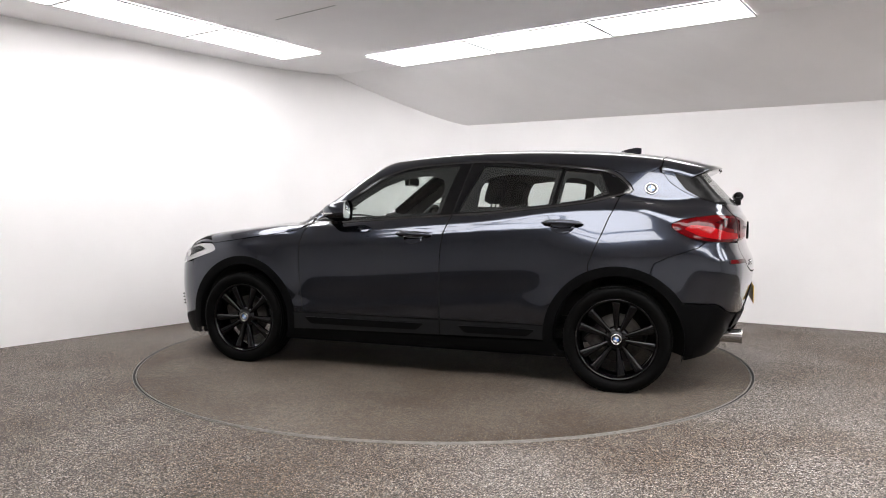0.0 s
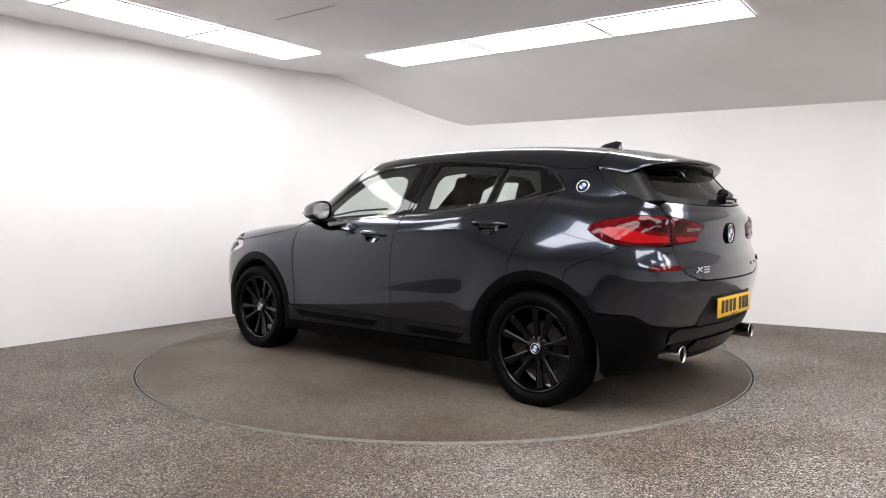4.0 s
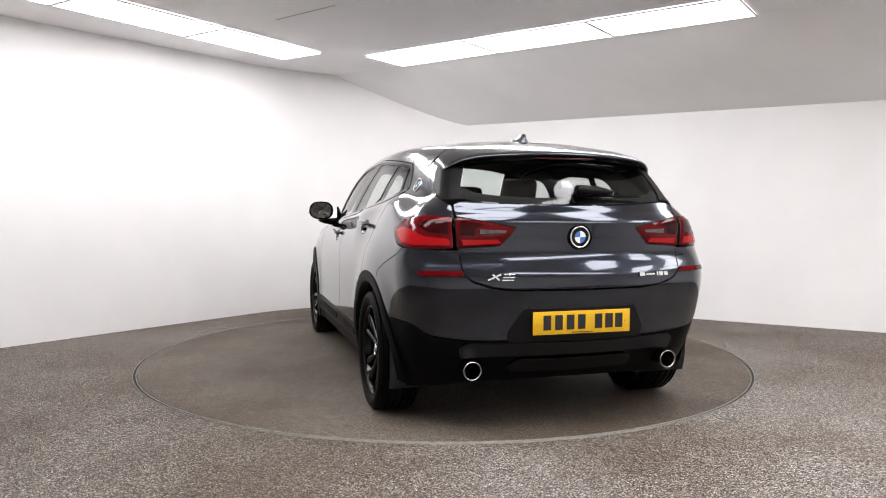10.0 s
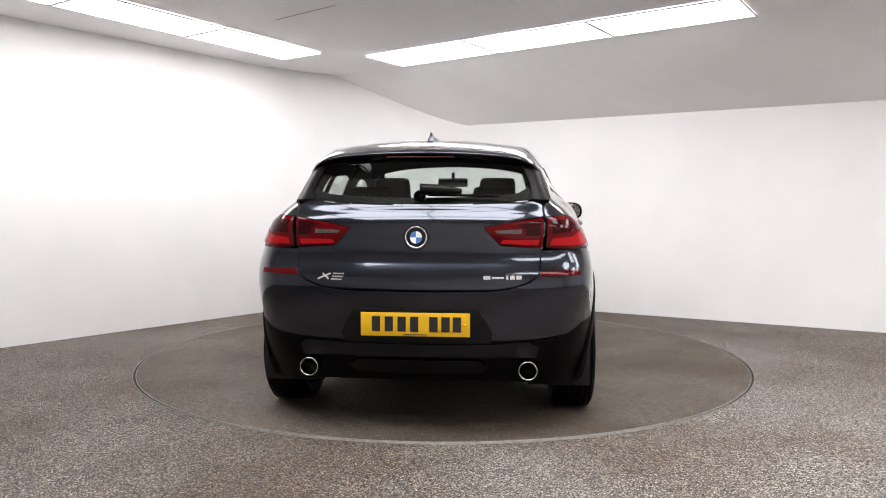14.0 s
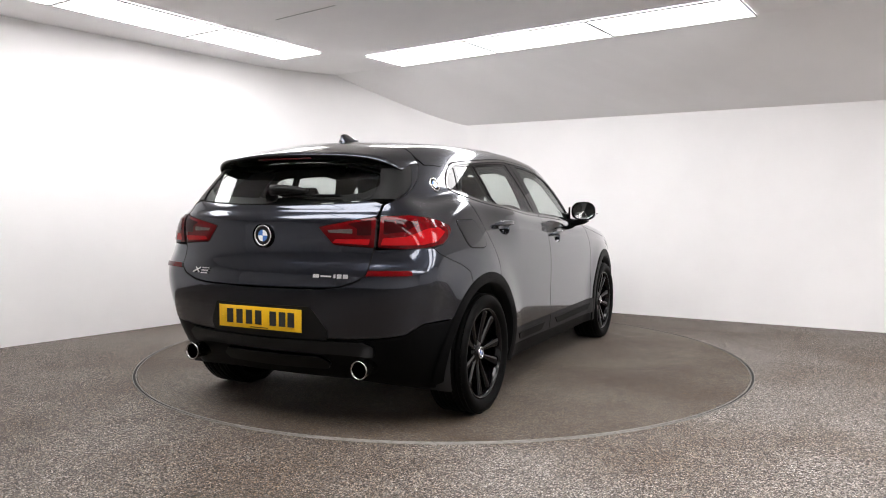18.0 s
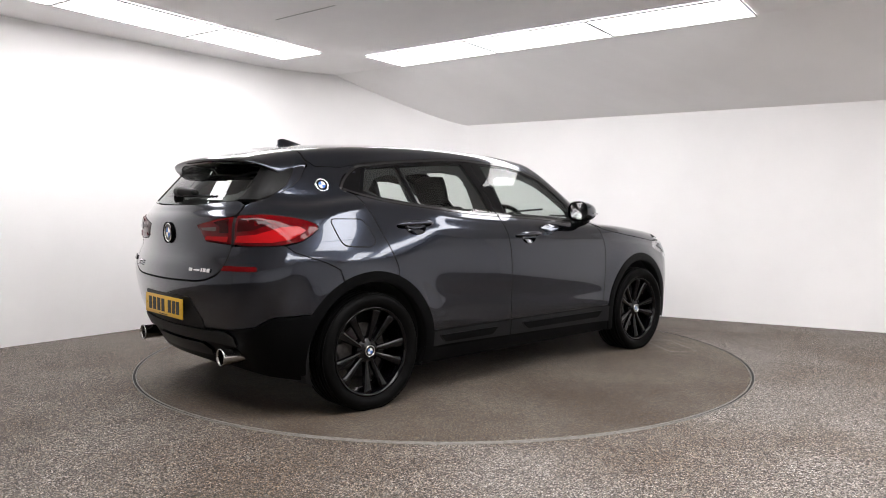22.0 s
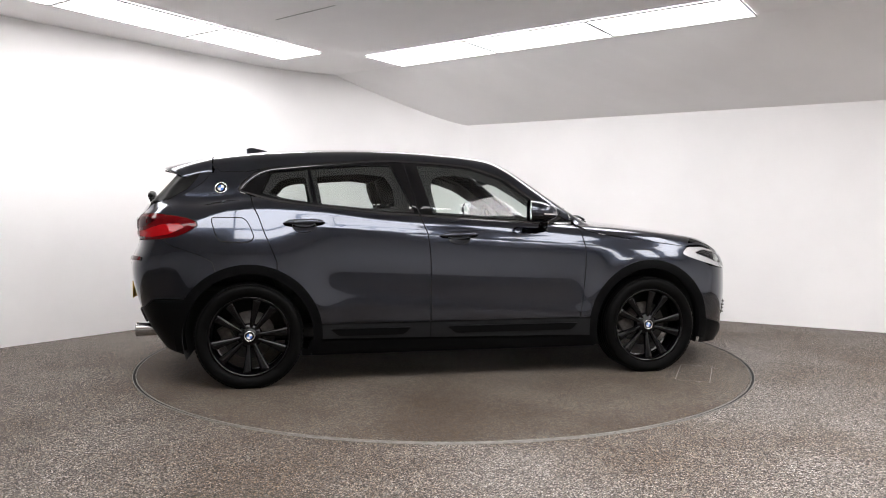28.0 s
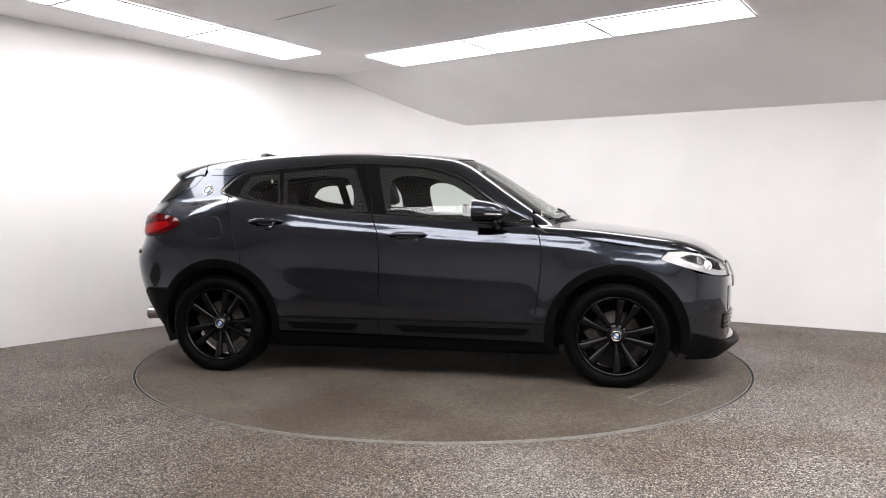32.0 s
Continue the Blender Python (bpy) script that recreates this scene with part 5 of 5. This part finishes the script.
def tail_bars(name, bars, material, label):
    bm = bmesh.new()
    for y0, z0, y1, z1, w in bars:
        a, n = on_tail(y0, z0, 0.004)
        b, _ = on_tail(y1, z1, 0.004)
        d = (b - a).normalized()
        u = n.cross(d) * w * 0.5
        q = [a - u, b - u, b + u, a + u]
        lo = [bm.verts.new(v) for v in q]
        hi = [bm.verts.new(v + n * 0.003) for v in q]
        bm.faces.new(hi)
        for i in range(4):
            j = (i + 1) % 4
            bm.faces.new((lo[i], lo[j], hi[j], hi[i]))
    bmesh.ops.recalc_face_normals(bm, faces=bm.faces)
    return part(name, bm, material, gate_ob, label, smooth=False)


tail_bars("model_badge", [(0.462, 0.789, 0.400, 0.816, 0.008), (0.440, 0.816, 0.408, 0.789, 0.008), (0.388, 0.815, 0.335, 0.815, 0.006), (0.392, 0.802, 0.340, 0.802, 0.006), (0.396, 0.789, 0.345, 0.789, 0.006)], M_BADGE, "bright chrome badge of plain bars")
tail_bars("trim_badge", [(-0.315, 0.803, -0.345, 0.803, 0.018), (-0.352, 0.802, -0.405, 0.802, 0.008), (-0.415, 0.803, -0.425, 0.803, 0.020), (-0.432, 0.803, -0.455, 0.803, 0.020), (-0.462, 0.803, -0.487, 0.803, 0.020)], M_BADGE, "small bright chrome badge of plain bars")

# number plate, its writing as plain bars
plate_x = float(skin(girdle, np.array([S0 + 0.01]), np.array([0.640]))[0][0, 0]) - 0.005
bm = bmesh.new()
box(bm, plate_x, 0, 0.578, 0.004, 0.524, 0.113, bevel=0.0015)
plate = part("number_plate", bm, M_YELLOW, bump, "yellow number plate with black bars")
for yc, wd, hh, zc in [(y_, 0.040, 0.072, 0.580) for y_ in (0.188, 0.126, 0.064, 0.004, -0.088, -0.146, -0.200)] + [(0.0, 0.11, 0.004, 0.5295)]:
    bm = bmesh.new()
    box(bm, plate_x - 0.003, yc, zc, 0.002, wd, hh)
    part("bar", bm, M_INK, plate, smooth=False)
for yc in (0.236, -0.236):
    bm = bmesh.new()
    lathe(bm, [(0.0004, -0.005), (0.005, -0.005), (0.006, -0.001)], 12, "X", (plate_x, yc, 0.578))
    part("plate_screw", bm, M_YELLOW, plate)

# exhaust tips
for s in (1, -1):
    bm = bmesh.new()
    lathe(bm, [(0.041, -1.88), (0.043, -2.042), (0.0465, -2.057), (0.0465, -2.064), (0.042, -2.065), (0.040, -2.052), (0.039, -1.91)], 40, "X", (0, s * 0.540, 0.347))
    t_ = part("exhaust_tip", bm, M_TIP, car, "round polished exhaust tip")
    bm = bmesh.new()
    lathe(bm, [(0.0005, -1.95), (0.0395, -1.95)], 32, "X", (0, s * 0.540, 0.347))
    part("exhaust_bore", bm, M_DARK, t_)

# ---- cabin ----
def seat(name, x, y, w, headrest=True, tall=0.62, lean=0.30, label="black upholstered car seat"):
    top = None
    bm = bmesh.new()
    box(bm, x + 0.20, y, 0.50, 0.50, w, 0.16, bevel=0.05)
    top = part(name, bm, M_SEAT, car, label)
    bm = bmesh.new()
    m = Matrix.Translation((x - 0.03, y, 0.55)) @ Matrix.Rotation(-lean, 4, "Y")
    box(bm, 0, 0, tall / 2, 0.13, w, tall, m, bevel=0.05)
    box(bm, 0.05, w / 2 - 0.045, tall / 2 - 0.02, 0.13, 0.075, tall * 0.8, m, bevel=0.03)
    box(bm, 0.05, -w / 2 + 0.045, tall / 2 - 0.02, 0.13, 0.075, tall * 0.8, m, bevel=0.03)
    part("seat_back", bm, M_SEAT, top)
    if headrest:
        bm = bmesh.new()
        box(bm, 0.015, 0, tall + 0.115, 0.095, 0.25, 0.19, m, bevel=0.045)
        part("headrest", bm, M_SEAT, top)
        bm = bmesh.new()
        for q in (-0.06, 0.06):
            tube(bm, [m @ Vector((0, q, tall - 0.02)), m @ Vector((0.01, q, tall + 0.06))], 0.006, 6)
        part("headrest_rod", bm, M_CHROME, top)
    return top


seat("front_seat", -0.20, 0.37, 0.50)
seat("front_seat", -0.20, -0.37, 0.50)
seat("rear_seat", -1.06, 0.36, 0.50, tall=0.54, lean=0.36)
seat("rear_seat", -1.06, -0.36, 0.50, tall=0.54, lean=0.36)
seat("middle_seat", -1.06, 0.0, 0.22, headrest=False, tall=0.54, lean=0.36)
bm = bmesh.new()
box(bm, 0.78, 0, 0.86, 0.42, 1.36, 0.24, bevel=0.06)
box(bm, 0.52, 0, 0.70, 0.20, 1.30, 0.16, bevel=0.05)
box(bm, 0.62, -0.37, 1.00, 0.22, 0.34, 0.10, bevel=0.03)
box(bm, 0.10, 0, 0.50, 1.1, 0.22, 0.22, bevel=0.03)
dash = part("dashboard", bm, M_SATIN, car, "black dashboard and centre console")
bm = bmesh.new()
box(bm, 0.53, -0.02, 1.045, 0.03, 0.24, 0.10, bevel=0.008)
part("screen", bm, M_GLOSS, dash, "dark display screen")
bm = bmesh.new()
mw = Matrix.Translation((0.37, -0.37, 0.98)) @ Matrix.Rotation(math.radians(68), 4, "Y")
pts = [mw @ Vector((0.185 * math.cos(2 * math.pi * k / 36), 0.185 * math.sin(2 * math.pi * k / 36), 0)) for k in range(37)]
tube(bm, pts, 0.016, 10, caps=False)
for a in (0, 120, 240):
    a = math.radians(a + 180)
    tube(bm, [mw @ Vector((0.03 * math.cos(a), 0.03 * math.sin(a), -0.02)), mw @ Vector((0.18 * math.cos(a), 0.18 * math.sin(a), 0))], 0.014, 8)
box(bm, 0, 0, -0.02, 0.12, 0.12, 0.05, mw, bevel=0.02)
tube(bm, [mw @ Vector((0, 0, -0.02)), mw @ Vector((0, 0, -0.22))], 0.03, 10)
part("steering_wheel", bm, M_SATIN, car, "black steering wheel")
bm = bmesh.new()
box(bm, 0.36, 0, 1.345, 0.035, 0.24, 0.07, bevel=0.015)
tube(bm, [(0.37, 0, 1.36), (0.395, 0, 1.425)], 0.014, 8)
im = part("rear_view_mirror", bm, M_SATIN, car, "black inside mirror")
bm = bmesh.new()
box(bm, 0.341, 0, 1.345, 0.003, 0.21, 0.055)
part("mirror_face", bm, M_MIRROR, im, smooth=False)
bm = bmesh.new()
box(bm, -1.62, 0, 1.03, 0.62, 1.16, 0.025, bevel=0.008)
part("parcel_shelf", bm, M_DARK, car, "black parcel shelf")
bm = bmesh.new()
box(bm, -0.2, 0, 0.33, 2.6, 1.50, 0.06, bevel=0.01)
box(bm, -1.62, 0, 0.62, 0.62, 1.30, 0.04, bevel=0.01)
box(bm, 1.00, 0, 0.66, 0.05, 1.40, 0.66, bevel=0.01)
part("cabin_floor", bm, M_DARK, car, "black carpet")
card = [(0.80, 1.0), (0.326, 1.025), (-0.231, 1.07), (-0.602, 1.1), (-0.973, 1.13), (-1.15, 1.155), (-1.10, 0.85), (-0.95, 0.62), (-0.88, 0.40), (0.80, 0.40)]
both("door_lining", [patch(card, off=-0.055, r=0.01, step=0.06, lip=0)], M_DARK, car, "black door lining")
qc = [(-1.16, 1.15), (-1.36, 1.23), (-1.27, 1.375), (-1.55, 1.375)] + SEAM[1:6] + on([(-1.95, 0.66, 1.05), (-1.80, 0.75, 0.95)]) + [(-1.30, 0.95)]
both("pillar_lining", [patch(qc, off=-0.05, r=0.01, step=0.06, lip=0)], M_DARK, car, "dark pillar lining")
head_half = [(float(p[0]) if p[0] < 0.3 else 0.3, float(p[1]) * 0.93) for p in cant3[2:]] + [(ROOF_REAR - 0.08, 0.45)]
panel("headlining", [patch(mirrored([(0.28, 0.1), (0.27, 0.4)] + head_half[1:]), above, off=-0.045, r=0.01, step=0.06, lip=0)], M_DARK, car, "dark headlining")
b_post = [(-0.14, 1.075), (-0.25, 1.425), (-0.43, 1.425), (-0.41, 1.09)]
both("pillar_lining", [patch(b_post, off=-0.04, r=0.01, step=0.05, lip=0)], M_DARK, car, "dark pillar lining")
a_post = [(0.80, 1.045), (0.66, 1.145), (0.50, 1.25), (0.30, 1.36), (0.28, 1.33), (0.48, 1.225), (0.64, 1.10), (0.74, 1.02)]
both("pillar_lining", [patch(a_post, off=-0.035, r=0.01, step=0.05, lip=0)], M_DARK, car, "dark pillar lining")

# chalk square on the deck near the front wheel
bm = bmesh.new()
sq = [Vector((1.583, -0.799)), Vector((1.316, -1.205)), Vector((1.489, -1.331)), Vector((1.781, -0.879))]
for a, b in zip(sq, sq[1:] + sq[:1]):
    d = (b - a).normalized()
    nn = Vector((-d.y, d.x)) * 0.0025
    vs = [bm.verts.new((*(q), 0.0105)) for q in (a - nn, b - nn, b + nn, a + nn)]
    bm.faces.new(vs)
bmesh.ops.recalc_face_normals(bm, faces=bm.faces)
part("chalk_square", bm, M_MARK, table, "faint pale square line on the deck", smooth=False)


# ---- what moves: the turntable and the car on it turn slowly ----
SPIN = [(0, 160.57), (2, 149.73), (4, 138.91), (6, 128.11), (8, 117.34), (10, 106.60), (12, 95.88), (14, 85.19),
        (16, 74.53), (18, 63.89), (20, 53.27), (22, 42.69), (24, 32.12), (26, 21.59), (28, 11.08), (30, 0.60), (32, -9.86)]


def motions():
    walk(table, [(t, pose(0, 0, 0, 0, 0, a)) for t, a in SPIN])
    walk(car, [(t, pose(0, 0, 0, 0, 0, a) @ pose(-0.0742, -0.0498, -0.007)) for t, a in SPIN])


motions()
